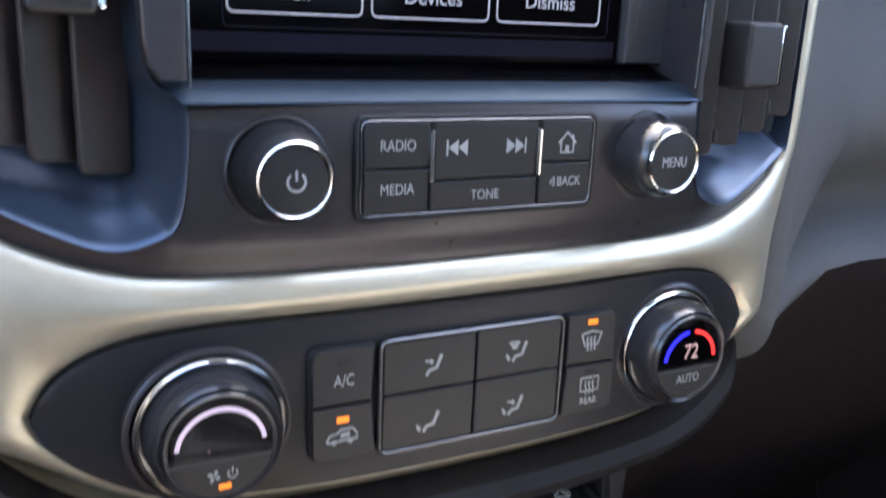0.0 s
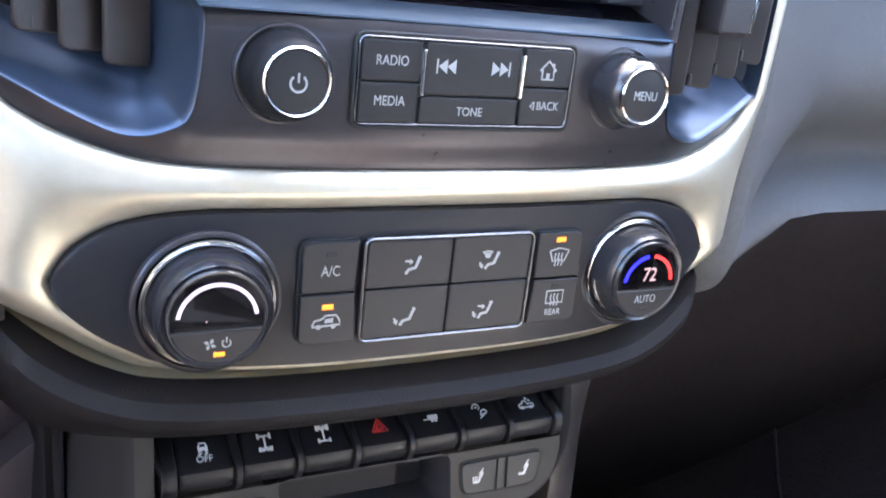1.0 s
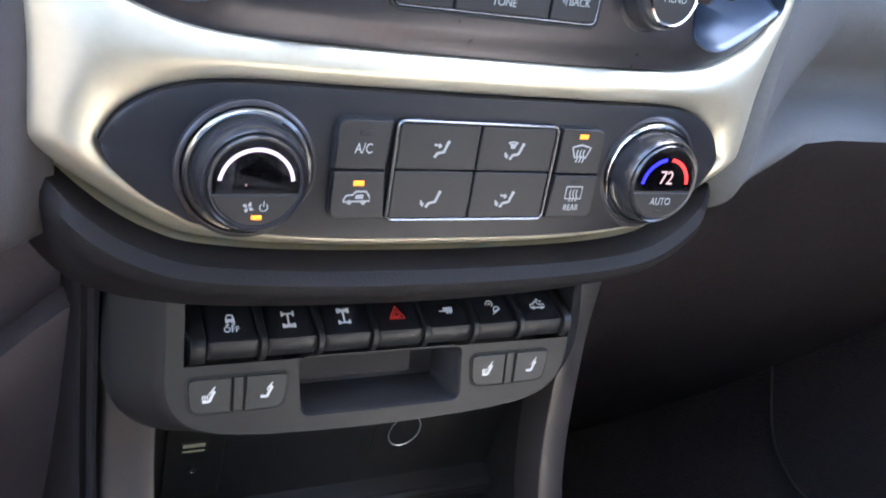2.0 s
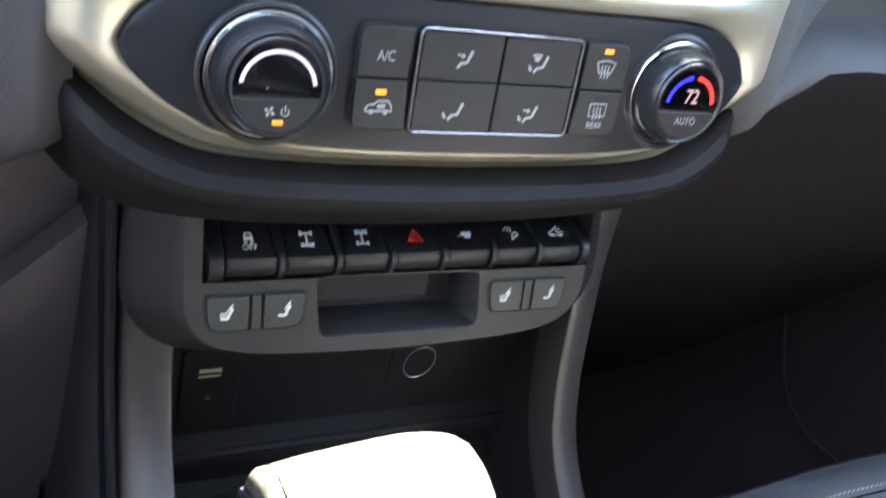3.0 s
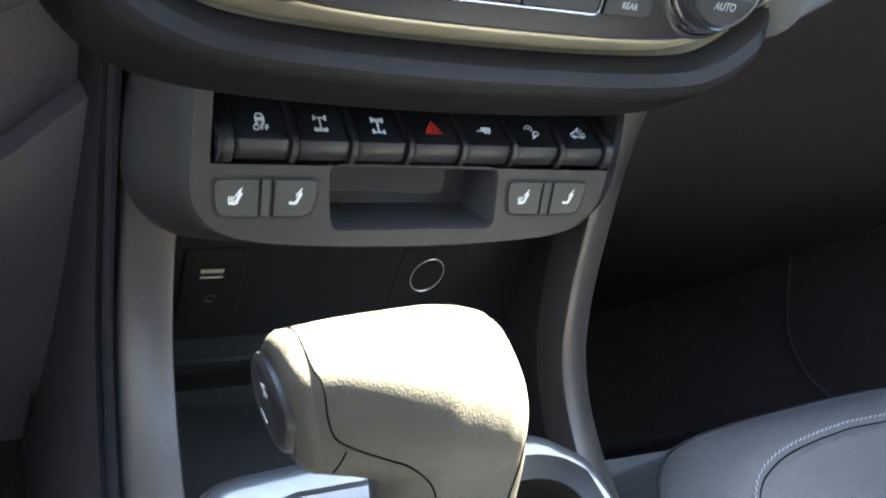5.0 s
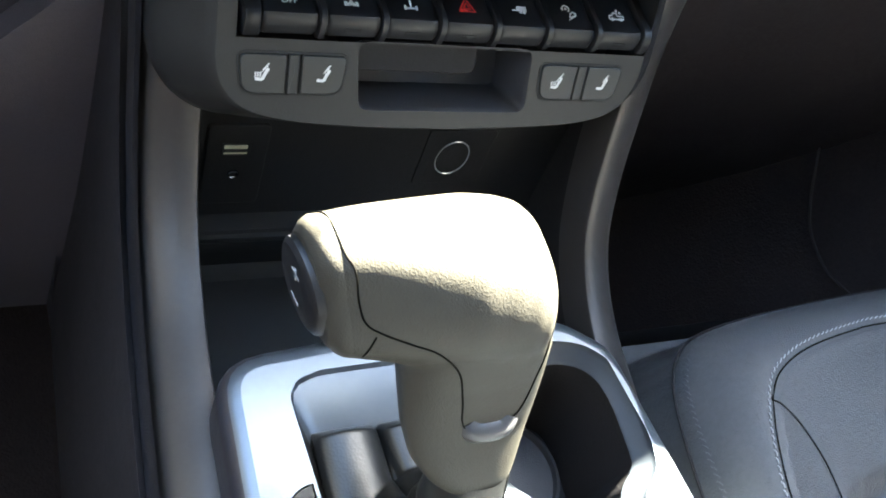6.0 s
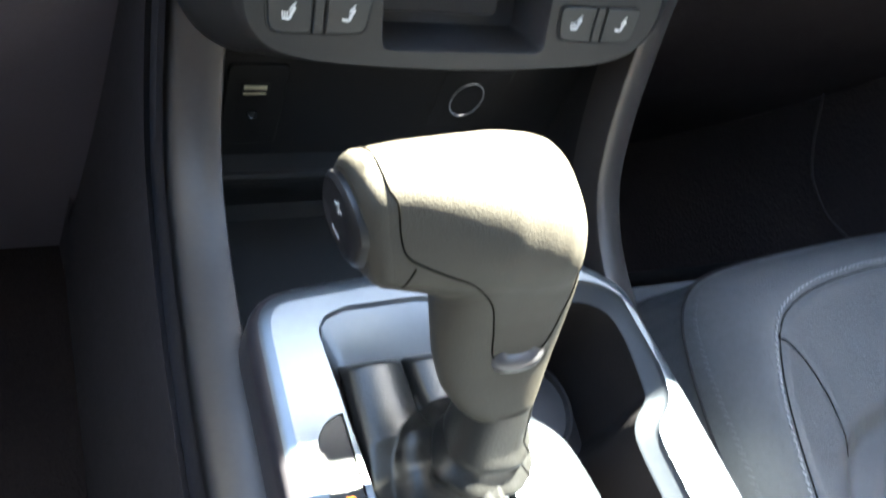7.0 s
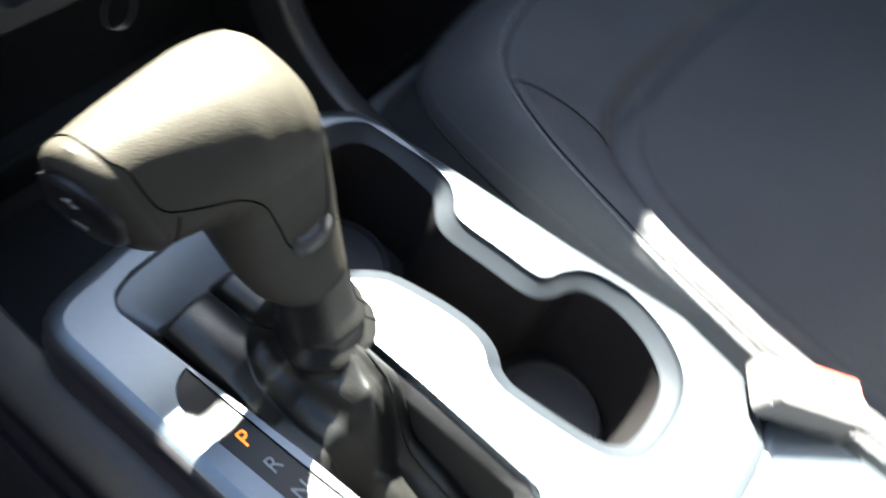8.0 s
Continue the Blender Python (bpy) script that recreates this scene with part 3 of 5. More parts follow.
part("digit", shapes([[(-0.1042, -0.0130), (-0.1037, -0.0130), (-0.1037, -0.0124), (-0.1042, -0.0124)]], f - 0.0003, f), DIGIT_LIT, fan)
temp, f = climate_dial(0.1015, -0.0100, "temperature_dial", "temperature dial with blue and red lit arcs")
part("cold_arc", shapes([arc_stroke(0.1015, -0.0115, 0.0135, 175, 98, 0.0017)], f - 0.0003, f), BLUE_LIT, temp, "blue lit arc")
part("warm_arc", shapes([arc_stroke(0.1015, -0.0115, 0.0135, 84, 5, 0.0017)], f - 0.0003, f), RED_LIT, temp, "red lit arc")
words("72", 0.0098, 0.1020, -0.0075, f - 0.0002, DIGIT_LIT, temp, "digits", 0.85)
words("AUTO", 0.0053, 0.1015, -0.0195, f + 0.0001, WHITE, temp, stretch=0.85)
part("indicator_lamp", prism(box_outline(0.0995, 0.1035, -0.0252, -0.0240, 0.0003, 2), f - 0.0004, f + 0.0001, 0.0002), GAP, temp, "unlit indicator")

# ---- radio controls ----
radio = thing("radio_controls", STACK, "black radio button block with two round knobs and chrome accents", "control panel")
o = box_outline(-0.0505, 0.0495, 0.0578, 0.0950, 0.0048, 6)
part("recess_frame", band(o, inset(o, 0.0017), -0.0008, 0.0012, 0.0005), GAP, radio)
o = box_outline(-0.0488, 0.0478, 0.0595, 0.0933, 0.0036, 6)
part("rim", band(o, inset(o, 0.0009), -0.0008, 0.0015, 0.0003), SMOKE, radio, "thin bright rim")
cells = {"RADIO": (-0.0477, -0.0228, 0.0767, 0.0922), "MEDIA": (-0.0477, -0.0228, 0.0606, 0.0761), "SEEK": (-0.0213, 0.0215, 0.0718, 0.0922),
         "TONE": (-0.0222, 0.0226, 0.0606, 0.0712), "HOME": (0.0234, 0.0467, 0.0767, 0.0922), "BACK": (0.0234, 0.0467, 0.0606, 0.0761)}
keys = {}
for text, (a, b, c, d) in cells.items():
    keys[text] = press_button("button", box_outline(a, b, c, d, 0.0012), radio, -0.0006, 0.0016)
words("RADIO", 0.0054, -0.0350, 0.0843, TOP, WHITE, keys["RADIO"], stretch=0.82)
words("MEDIA", 0.0054, -0.0350, 0.0690, TOP, WHITE, keys["MEDIA"], stretch=0.82)
words("TONE", 0.0050, 0.0002, 0.0655, TOP, WHITE, keys["TONE"], stretch=0.88)
words("BACK", 0.0050, 0.0370, 0.0688, TOP, WHITE, keys["BACK"], stretch=0.85)
part("icon", shapes([stroke([(0.0300, 0.0688), (0.0285, 0.0688)], 0.0001), stroke([(0.0302, 0.0706), (0.0284, 0.0688), (0.0302, 0.0670), (0.0302, 0.0706)], 0.0005)], TOP, TOP + 0.00012), WHITE, keys["BACK"], "white back arrow")
for s in (-1, 1):
    c = 0.0119 * s + 0.0002
    part("icon", shapes([[(c + s * 0.0040, 0.0860), (c + s * 0.0047, 0.0860), (c + s * 0.0047, 0.0804), (c + s * 0.0040, 0.0804)],
         [(c, 0.0860), (c, 0.0804), (c + s * 0.0038, 0.0832)], [(c - s * 0.0038, 0.0860), (c - s * 0.0038, 0.0804), (c, 0.0832)]], TOP, TOP + 0.00012), WHITE, keys["SEEK"], "white track skip mark")
part("icon", shapes([stroke([(0.0312, 0.0835), (0.0350, 0.0876), (0.0390, 0.0835)], 0.0008), stroke([(0.0323, 0.0840), (0.0323, 0.0800), (0.0379, 0.0800), (0.0379, 0.0840)], 0.0008),
     [(0.0343, 0.0826), (0.0359, 0.0826), (0.0359, 0.0800), (0.0343, 0.0800)], [(0.0369, 0.0866), (0.0380, 0.0866), (0.0380, 0.0850), (0.0369, 0.0850)]], TOP, TOP + 0.00012), WHITE, keys["HOME"], "white house mark")
for u in (-0.0221, 0.0224):
    part("chrome_bar", prism(box_outline(u - 0.0010, u + 0.0010, 0.0715, 0.0895, 0.0006, 3), -0.0006, 0.0032, 0.0007), CHROME, radio, "small upright chrome bar")


def round_knob(u, v, name, label, skin):
    n = bow(u) - 0.0005
    kn = part(name, lathe([(0.0160, n + 0.0004), (0.0158, n + 0.004), (0.0155, n + 0.0100), (0.0148, n + 0.0135), (0.0138, n + 0.0155), (0.0123, n + 0.0168)], u, v, 56, knurl=0.022, lo=1, hi=2), skin, radio, label)
    part("seat_ring", lathe([(0.0187, n - 0.001), (0.0182, n + 0.0010), (0.0174, n + 0.0014), (0.0169, n - 0.001)], u, v, 64), FASCIA, kn)
    part("shadow_gap", lathe([(0.0172, n + 0.0002), (0.0129, n + 0.0003)], u, v, 48), GAP, kn)
    part("chrome_ring", lathe([(0.0126, n + 0.0147), (0.0124, n + 0.0180), (0.0118, n + 0.0186), (0.0112, n + 0.0180), (0.0110, n + 0.0170)], u, v, 64), CHROME, kn, "chrome ring round the knob face")
    part("cap", lathe([(0.0112, n + 0.0170), (0.0108, n + 0.0176), (0.0069, n + 0.0180), (0.0009, n + 0.0181)], u, v, 48), BUTTON, kn)
    return kn, n + 0.0182


# darker, duller copy of the menu knob's finish, as this knob stands shaded
kn, f = round_knob(-0.0760, 0.0770, "volume_knob", "black volume knob with power mark and chrome ring", material("volume_knob_shaded_black", (0.012, 0.012, 0.013), 0.5, vary=0.05, spec=0.12))
part("icon", shapes([arc_stroke(-0.0758, 0.0765, 0.0029, 128, 412, 0.0008, 20), stroke([(-0.0758, 0.0802), (-0.0758, 0.0768)], 0.0008)], f, f + 0.00012), WHITE, kn, "white power mark")
kn, f = round_knob(0.0760, 0.0770, "menu_knob", "black menu knob with chrome ring", KNURL)
words("MENU", 0.0056, 0.0760, 0.0768, f, WHITE, kn, stretch=0.8)


def fill(loops, z, bm=None, height=None):
    """A flat sheet with holes: the first loop is the rim, the others are cut out."""
    bm = bm or bmesh.new()
    edges = []
    for lp in loops:
        vs = [bm.verts.new((q[0], q[1], z if height is None else height(q))) for q in lp]
        edges += [bm.edges.new((vs[i], vs[(i + 1) % len(vs)])) for i in range(len(vs))]
    bmesh.ops.triangle_fill(bm, use_beauty=True, use_dissolve=False, edges=edges)
    return bm


# ---- switch bank under the lip ----
SWITCH_X = [-0.1040 + 0.0300 * k for k in range(8)]
bank = thing("switch_bank", Matrix(), "row of seven black piano-key switches under the dash lip", "switch bank")
KEY_SIDE = [(0.046, 0.592), (0.046, 0.6125), (0.030, 0.6105), (0.010, 0.6075), (0.0035, 0.6078), (0.0008, 0.6072), (-0.0010, 0.6050), (-0.0014, 0.6005), (-0.0008, 0.5965), (0.0012, 0.5948), (0.012, 0.5940)]
RIB_SIDE = [(0.046, 0.593), (0.046, 0.6150), (0.030, 0.6130), (0.010, 0.6098), (0.0030, 0.6096), (-0.0006, 0.6080), (-0.0026, 0.6050), (-0.0032, 0.6005), (-0.0022, 0.5955), (0.0008, 0.5932), (0.012, 0.5930)]


def side_loft(side, x0, x1, crown=0.0005):
    rings = []
    w = x1 - x0
    for s, d in ((0.0, crown * 2), (0.03, crown * 0.6), (0.10, 0), (0.90, 0), (0.97, crown * 0.6), (1.0, crown * 2)):
        rings.append([(x0 + w * s, y + (d if y < 0.03 else 0), z - (d if z > 0.6 else -d)) for y, z in side])
    return loft(rings, True, True, True)


# direction of the key tops, for the printed marks
KEY_UP = Matrix(((1, 0, 0, 0), (0, 0.965, -0.262, 0.0118), (0, 0.262, 0.965, 0.60830), (0, 0, 0, 1)))


def mark(polys, x, key, mat=KEY_WHITE, label=""):
    bm = shapes([[((q[0]), (q[1])) for q in p] for p in polys], 0.0, 0.00015)
    bm.transform(Matrix.Translation((x, 0, 0.0004)) @ KEY_UP)
    part("icon", bm, mat, key, label or "white printed mark")


def axle(s):
    """Two axles joined by a shaft, one of them crossed for the locked differential."""
    k = 0.001
    p = [stroke([(-0.3 * k, -3.6 * k), (-0.3 * k, 3.6 * k)], 0.9 * k)]
    for v in (3.6, -3.6):
        p.append(stroke([(-3.2 * k, v * k), (2.6 * k, v * k)], 0.9 * k))
        for u in (-3.2, 2.6):
            p.append(stroke([(u * k, (v + 1.5) * k), (u * k, (v - 1.5) * k)], 1.1 * k))
    v = s * 3.6
    for u in (-1.7, 1.1):
        p.append(stroke([((u - 0.8) * k, (v + 1.4) * k), ((u + 0.8) * k, (v - 1.4) * k)], 0.5 * k))
        p.append(stroke([((u - 0.8) * k, (v - 1.4) * k), ((u + 0.8) * k, (v + 1.4) * k)], 0.5 * k))
    return p


for q in range(7):
    a, b = SWITCH_X[q] + 0.0019, SWITCH_X[q + 1] - 0.0019
    key = part("key", side_loft(KEY_SIDE, a, b), BUTTON, bank)
    x = (a + b) / 2
    k = 0.001
    if q == 0:
        mark([stroke([(-2 * k, 2.4 * k), (-1.2 * k, 4.6 * k), (1.2 * k, 4.6 * k), (2 * k, 2.4 * k), (2 * k, 1.2 * k), (-2 * k, 1.2 * k), (-2 * k, 2.4 * k)], 0.8 * k), [(-1.9 * k, 1.3 * k), (1.9 * k, 1.3 * k), (1.9 * k, 2.6 * k), (-1.9 * k, 2.6 * k)],
              stroke([(-2.4 * k, -1.4 * k), (-0.8 * k, -0.6 * k), (-2.2 * k, 0.2 * k), (-0.6 * k, 0.8 * k)], 0.8 * k), stroke([(0.6 * k, -1.4 * k), (2.2 * k, -0.6 * k), (0.8 * k, 0.2 * k), (2.4 * k, 0.8 * k)], 0.8 * k)], x, key)
        words("OFF", 0.0045, 0, 0, 0, KEY_WHITE, key, m=Matrix.Translation((x, 0, 0.0012)) @ KEY_UP @ Matrix.Translation((0, -0.0042, 0)))
    elif q in (1, 2):
        mark(axle(-1 if q == 1 else 1), x, key)
    elif q == 3:
        mark([stroke([(-4.4 * k, -3.2 * k), (0, 4.2 * k), (4.4 * k, -3.2 * k), (-4.4 * k, -3.2 * k), (-3.6 * k, -1.9 * k)], 1.0 * k), stroke([(-2 * k, -1.8 * k), (0, 1.6 * k), (2 * k, -1.8 * k), (-2 * k, -1.8 * k)], 0.9 * k)], x, key, RED, "red hazard triangle")
    elif q == 4:
        mark([[(-1.6 * k, 1.9 * k), (4.2 * k, 1.9 * k), (4.2 * k, -0.9 * k), (-1.6 * k, -0.9 * k)], stroke([(-4.2 * k, -0.5 * k), (-1.4 * k, -0.5 * k)], 0.7 * k), list(circle(0.6 * k, -1.5 * k, 0.9 * k, 10)), list(circle(2.6 * k, -1.5 * k, 0.9 * k, 10))], x, key)
    elif q == 5:
        mark([stroke([(-1.0 * k, -4.4 * k), (4.2 * k, -1.2 * k)], 0.6 * k), stroke([(0.0, -2.6 * k), (0.8 * k, -0.2 * k), (2.4 * k, 0.6 * k), (4.0 * k, -0.2 * k), (4.0 * k, -1.2 * k), (0.0, -3.0 * k)], 0.8 * k), arc_stroke(-1.6 * k, 2.4 * k, 2.0 * k, 170, -60, 0.6 * k, 14),
              [(-4.6 * k, 2.6 * k), (-3.2 * k, 3.2 * k), (-3.4 * k, 1.4 * k)], list(circle(-1.6 * k, 2.4 * k, 0.7 * k, 8))], x, key)
    else:
        mark([stroke([(-4.6 * k, -1.8 * k), (-4.6 * k, 0.2 * k), (-2.6 * k, 0.6 * k), (-1.6 * k, 2.0 * k), (0.4 * k, 2.0 * k), (0.8 * k, 0.2 * k), (4.6 * k, 0.2 * k), (4.6 * k, -1.8 * k), (-4.6 * k, -1.8 * k)], 0.8 * k), list(circle(-2.8 * k, -1.9 * k, 1.1 * k, 10)), list(circle(2.6 * k, -1.9 * k, 1.1 * k, 10)),
              list(circle(0.8 * k, 3.4 * k, 0.8 * k, 8)), list(circle(2.6 * k, 2.2 * k, 0.7 * k, 8))], x, key)
    if q in (1, 2, 3, 6):
        bm = prism(box_outline(-0.0042, 0.0042, -0.0011, 0.0011, 0.0006, 2), 0, 0.0003, 0.0002)
        bm.transform(Matrix.Translation((x, -0.0013, 0.6005)) @ Matrix.Rotation(radians(90), 4, "X"))
        part("indicator_lamp", bm, GAP, key, "unlit indicator slot")
for q in range(8):
    x = SWITCH_X[q]
    part("divider", side_loft(RIB_SIDE, x - 0.0017 - (0.004 if q == 0 else 0), x + 0.0017 + (0.002 if q == 7 else 0), 0.0007), BUTTON, bank)
wedge = [[(x + (-0.0095 if y > 0.02 else -0.0040 if y > 0.008 else 0.0), y, z) for y, z in RIB_SIDE] for x in (-0.1098, -0.1072)]
part("end_block", loft(wedge, True, True, True), BUTTON, bank)
part("housing", prism(box_outline(-0.121, 0.128, 0.585, 0.66, 0.002), 0, 0.002), GAP, bank).matrix_basis = Matrix(((1, 0, 0, 0), (0, 0, -1, 0.048), (0, 1, 0, 0), (0, 0, 0, 1)))

# ---- lower control panel with seat heater buttons and tray ----
PV = Vector((0, 0.41, 0.912)).normalized()
PANEL = Matrix(((1, 0, 0, 0), (0, PV.y, -PV.z, 0), (0, PV.z, PV.y, 0.6), (0, 0, 0, 1)))
lower = thing("lower_control_panel", PANEL, "grey lower console panel with seat heater buttons and small tray", "control panel")
rim_left = spline(mm([(-121, -6), (-121, -16), (-118, -28), (-109.5, -38), (-96, -43.6), (-75, -46.8), (-40, -48.8), (-5, -49.5)]), 6)
rim = rim_left + [Vector((-0.010 - q.x, q.y)) for q in reversed(rim_left[:-1])]
tray = fillet(mm([(-55.5, -5.2, 7), (-51, -40, 6), (43, -40, 6), (40.5, -5.2, 7)]), 0.005, 6)
face_rim = mm([(-112.5, -6), (-112.5, 45), (-121, 45)]) + [tuple(q) for q in rim]
part("face", fill([face_rim, tray], 0.0), GREY, lower)
edge = [Vector(q) for q in rim]
# side returns that fall back from the face
half = [Vector((-0.121, 0.045)), Vector((-0.121, 0.02))] + [q for q in edge if q.x < -0.0052 and q.y < -0.0062]
half.append(Vector((-0.005, -0.0495)))
half = [a.lerp(b, k / 4) for a, b in zip(half, half[1:]) if (b - a).length > 1e-6 for k in range(4)] + [half[-1]]
skirt = []
for i, q in enumerate(half):
    t = (half[min(i + 8, len(half) - 1)] - half[max(i - 8, 0)]).normalized()
    skirt.append(q + Vector((t.y, -t.x)) * (0.0085 + 0.0175 * abs(t.y) ** 1.4))
for k in range(30):
    skirt = [skirt[0]] + [(skirt[i - 1] + skirt[i] * 2 + skirt[i + 1]) / 4 for i in range(1, len(skirt) - 1)] + [skirt[-1]]
for s in (1, -1):
    a = [((q.x + 0.005) * s - 0.005, q.y) for q in half]
    b = [((q.x + 0.005) * s - 0.005, q.y) for q in skirt]
    rows = []
    for t, n in ((0, 0), (0.06, -0.0006), (0.2, -0.004), (0.5, -0.012), (0.85, -0.021), (1.0, -0.026), (1.02, -0.034)):
        rows.append([(p[0] * (1 - t) + r[0] * t, p[1] * (1 - t) + r[1] * t, n) for p, r in zip(a, b)])
    part("side_return", loft(rows, False), GREY, lower)
    bx = -0.1125 if s > 0 else 0.111
    part("end_cheek", loft([[(bx, v, n) for v in (-0.007, 0.045)] for n in (0.0, -0.05)], False), GREY, lower)
ti = inset(tray, 0.0025)
tw = [[(q.x, q.y, n) for q in o] for o, n in ((tray, 0.0), (inset(tray, 0.0006), -0.0012), (inset(tray, 0.0012), -0.004), (ti, -0.035))]
part("tray_well", loft(tw, True, False, True), DARK, lower)
part("tray_flap", prism(box_outline(-0.054, 0.012, -0.022, -0.006, 0.004), -0.034, -0.006, 0.001), LIP_PAD, lower)


def heater_button(x0, x1, right, seat_back):
    r_out, r_in = 0.0072, 0.0005
    v0, v1 = -0.0318, -0.0128
    if right:
        o = fillet([(x0, v0, r_in), (x1 - 0.002, v0, r_out), (x1, v1, 0.0036), (x0, v1, r_in)], 0.001, 5)
    else:
        o = fillet([(x0 + 0.002, v0, r_out), (x1, v0, r_in), (x1, v1, r_in), (x0, v1, 0.0036)], 0.001, 5)
    b = part("heater_button", prism(o, -0.001, 0.0016, 0.0007), HEAT, lower, "seat heater push button")
    part("gap", prism(inset(o, -0.0012), -0.001, 0.0004, 0.0002), GAP, b)
    c = (x0 + x1) / 2
    k = 0.001
    v = -0.0226
    pol = [stroke([(c + 0.4 * k, v - 1.4 * k), (c + 1.2 * k, v + 0.6 * k), (c + 2.6 * k, v + 3.2 * k)], 1.5 * k), stroke([(c - 3.3 * k, v - 1.9 * k), (c - 0.4 * k, v - 2.2 * k), (c + 0.9 * k, v - 1.3 * k)], 1.5 * k)]
    for j in range(3):
        wx, wv = c + (-0.3 + j * 0.9) * k, v + (1.4 + j * 1.1) * k
        pol.append(stroke([(wx, wv), (wx + 0.7 * k, wv + 0.5 * k), (wx + 0.5 * k, wv + 1.2 * k), (wx + 1.4 * k, wv + 1.9 * k)], 0.55 * k))
    if seat_back:
        for j in range(3):
            wx = c - (3.5 - j * 1.15) * k
            pol.append(stroke([(wx, v - 1.0 * k), (wx + 0.45 * k, v - 0.2 * k), (wx + 0.1 * k, v + 0.5 * k), (wx + 0.6 * k, v + 1.3 * k)], 0.6 * k))
    part("icon", shapes(pol, 0.0012, 0.00175), KEY_WHITE, b, "white seat heater mark")
    part("indicator_lamp", prism(box_outline(c - 0.008, c + 0.008, -0.0292, -0.0284, 0.0003, 2), 0.0008, 0.0014, 0.0001), GAP, b, "unlit indicator line")


HEAT = material("heater_button_plastic", (0.018, 0.019, 0.019), 0.5, 0, 0.05, 1600, 0.1)
for x in (-0.1110, 0.0470):
    heater_button(x, x + 0.0222, False, True)
    part("spacer_gap", prism(box_outline(x + 0.0212, x + 0.0302, -0.0330, -0.0116, 0.0004), -0.001, 0.0004, 0.0002), GAP, lower)
    part("spacer", prism(box_outline(x + 0.0232, x + 0.0282, -0.0318, -0.0128, 0.0004), -0.001, 0.0012, 0.0005), HEAT, lower)
    heater_button(x + 0.0292, x + 0.0514, True, False)

# ---- storage pocket with sockets ----
pocket = thing("storage_pocket", Matrix(), "open black storage pocket at the foot of the centre stack", "storage pocket", kind="structure")
wall = [[(x, y, z) for x in (-0.135, 0.0, 0.145)] for y, z in ((0.05, 0.56), (0.0455, 0.50), (0.040, 0.416), (0.039, 0.411), (0.026, 0.407), (0.022, 0.401), (0.022, 0.393), (0.030, 0.387), (0.028, 0.37), (0.02, 0.362), (-0.12, 0.36))]
part("back_wall", loft(wall, False), POCKET, pocket)
part("ridge", tube([(x, 0.0265, 0.4035) for x in (-0.13, 0.0, 0.14)], 0.0045, 10), POCKET, pocket)
for x in (-0.126, 0.136):
    part("side_wall", loft([[(x, 0.05, z) for z in (0.62, 0.34)], [(x, 0.03, z) for z in (0.56, 0.34)], [(x, 0.0, z) for z in (0.50, 0.34)], [(x, -0.03, z) for z in (0.462, 0.34)], [(x, -0.07, z) for z in (0.425, 0.34)]], False), POCKET, pocket)
part("panel_line", loft([[(x, 0.0445 - 0.0006, z) for x in (0.083, 0.0845)] for z in (0.50, 0.43)], False), GREY, pocket)
WALLM = Matrix(((1, 0, 0, 0), (0, 0.0599, -0.998, 0.0433), (0, 0.998, 0.0599, 0.4680), (0, 0, 0, 1)))
ports = thing("usb_port_module", WALLM, "black socket plate with USB port and round audio jack", "socket")
plate = part("plate", prism(box_outline(-0.1055, -0.0690, -0.046, 0.021, 0.004), -0.001, 0.0022, 0.001), POCKET, ports)
part("usb_frame", band(box_outline(-0.0965, -0.0795, -0.0035, 0.0070, 0.001), box_outline(-0.0950, -0.0810, -0.0022, 0.0057, 0.0006), 0.001, 0.0028, 0.0003), GAP, ports)
part("usb_tongue", prism(box_outline(-0.0950, -0.0812, 0.0022, 0.0052, 0.0004, 2), 0.0005, 0.0026, 0.0003), BRASS, ports, "pale metal USB tongue")
part("usb_edge", prism(box_outline(-0.0950, -0.0812, -0.0020, -0.0008, 0.0003, 2), 0.0005, 0.0024, 0.0002), BRASS, ports)
part("audio_jack", lathe([(0.0036, 0.002), (0.0034, 0.0030), (0.0024, 0.0032), (0.0019, 0.0026), (0.0018, -0.003)], -0.0872, -0.0190, 24), SMOKE, ports)
outlet = thing("power_outlet", WALLM, "round black power outlet socket with thin grey ring", "socket")
part("plate", prism(box_outline(0.034, 0.083, -0.033, 0.016, 0.003), -0.001, 0.0008, 0.0004), POCKET, outlet)
part("ring", lathe([(0.0122, 0.0002), (0.0120, 0.0010), (0.0117, 0.0012), (0.0112, 0.0008), (0.0111, -0.002)], 0.0568, -0.0090, 48, oval=1.28), SATIN, outlet, "thin satin ring")
part("cap", lathe([(0.0111, -0.002), (0.0107, -0.006), (0.0002, -0.007)], 0.0568, -0.0090, 40, oval=1.28), GAP, outlet)
tongue = prism(box_outline(-0.004, 0.004, 0.0, 0.006, 0.001), 0, 0.002)
tongue.transform(Matrix.Translation((0.0500, -0.0020, -0.004)) @ Matrix.Rotation(0.8, 4, "Z"))
part("tab", tongue, BUTTON, outlet)

# ---- console: rails, side panels, plate ----
console = thing("centre_console", Matrix(), "black centre console with sweeping grey side rails", "centre console", kind="structure")
RAIL = [(-0.134, 0.030, 0.70), (-0.134, 0.026, 0.63), (-0.1335, 0.018, 0.57), (-0.1335, 0.004, 0.52), (-0.134, -0.022, 0.484), (-0.135, -0.060, 0.468), (-0.137, -0.11, 0.466), (-0.139, -0.20, 0.468), (-0.140, -0.45, 0.468)]


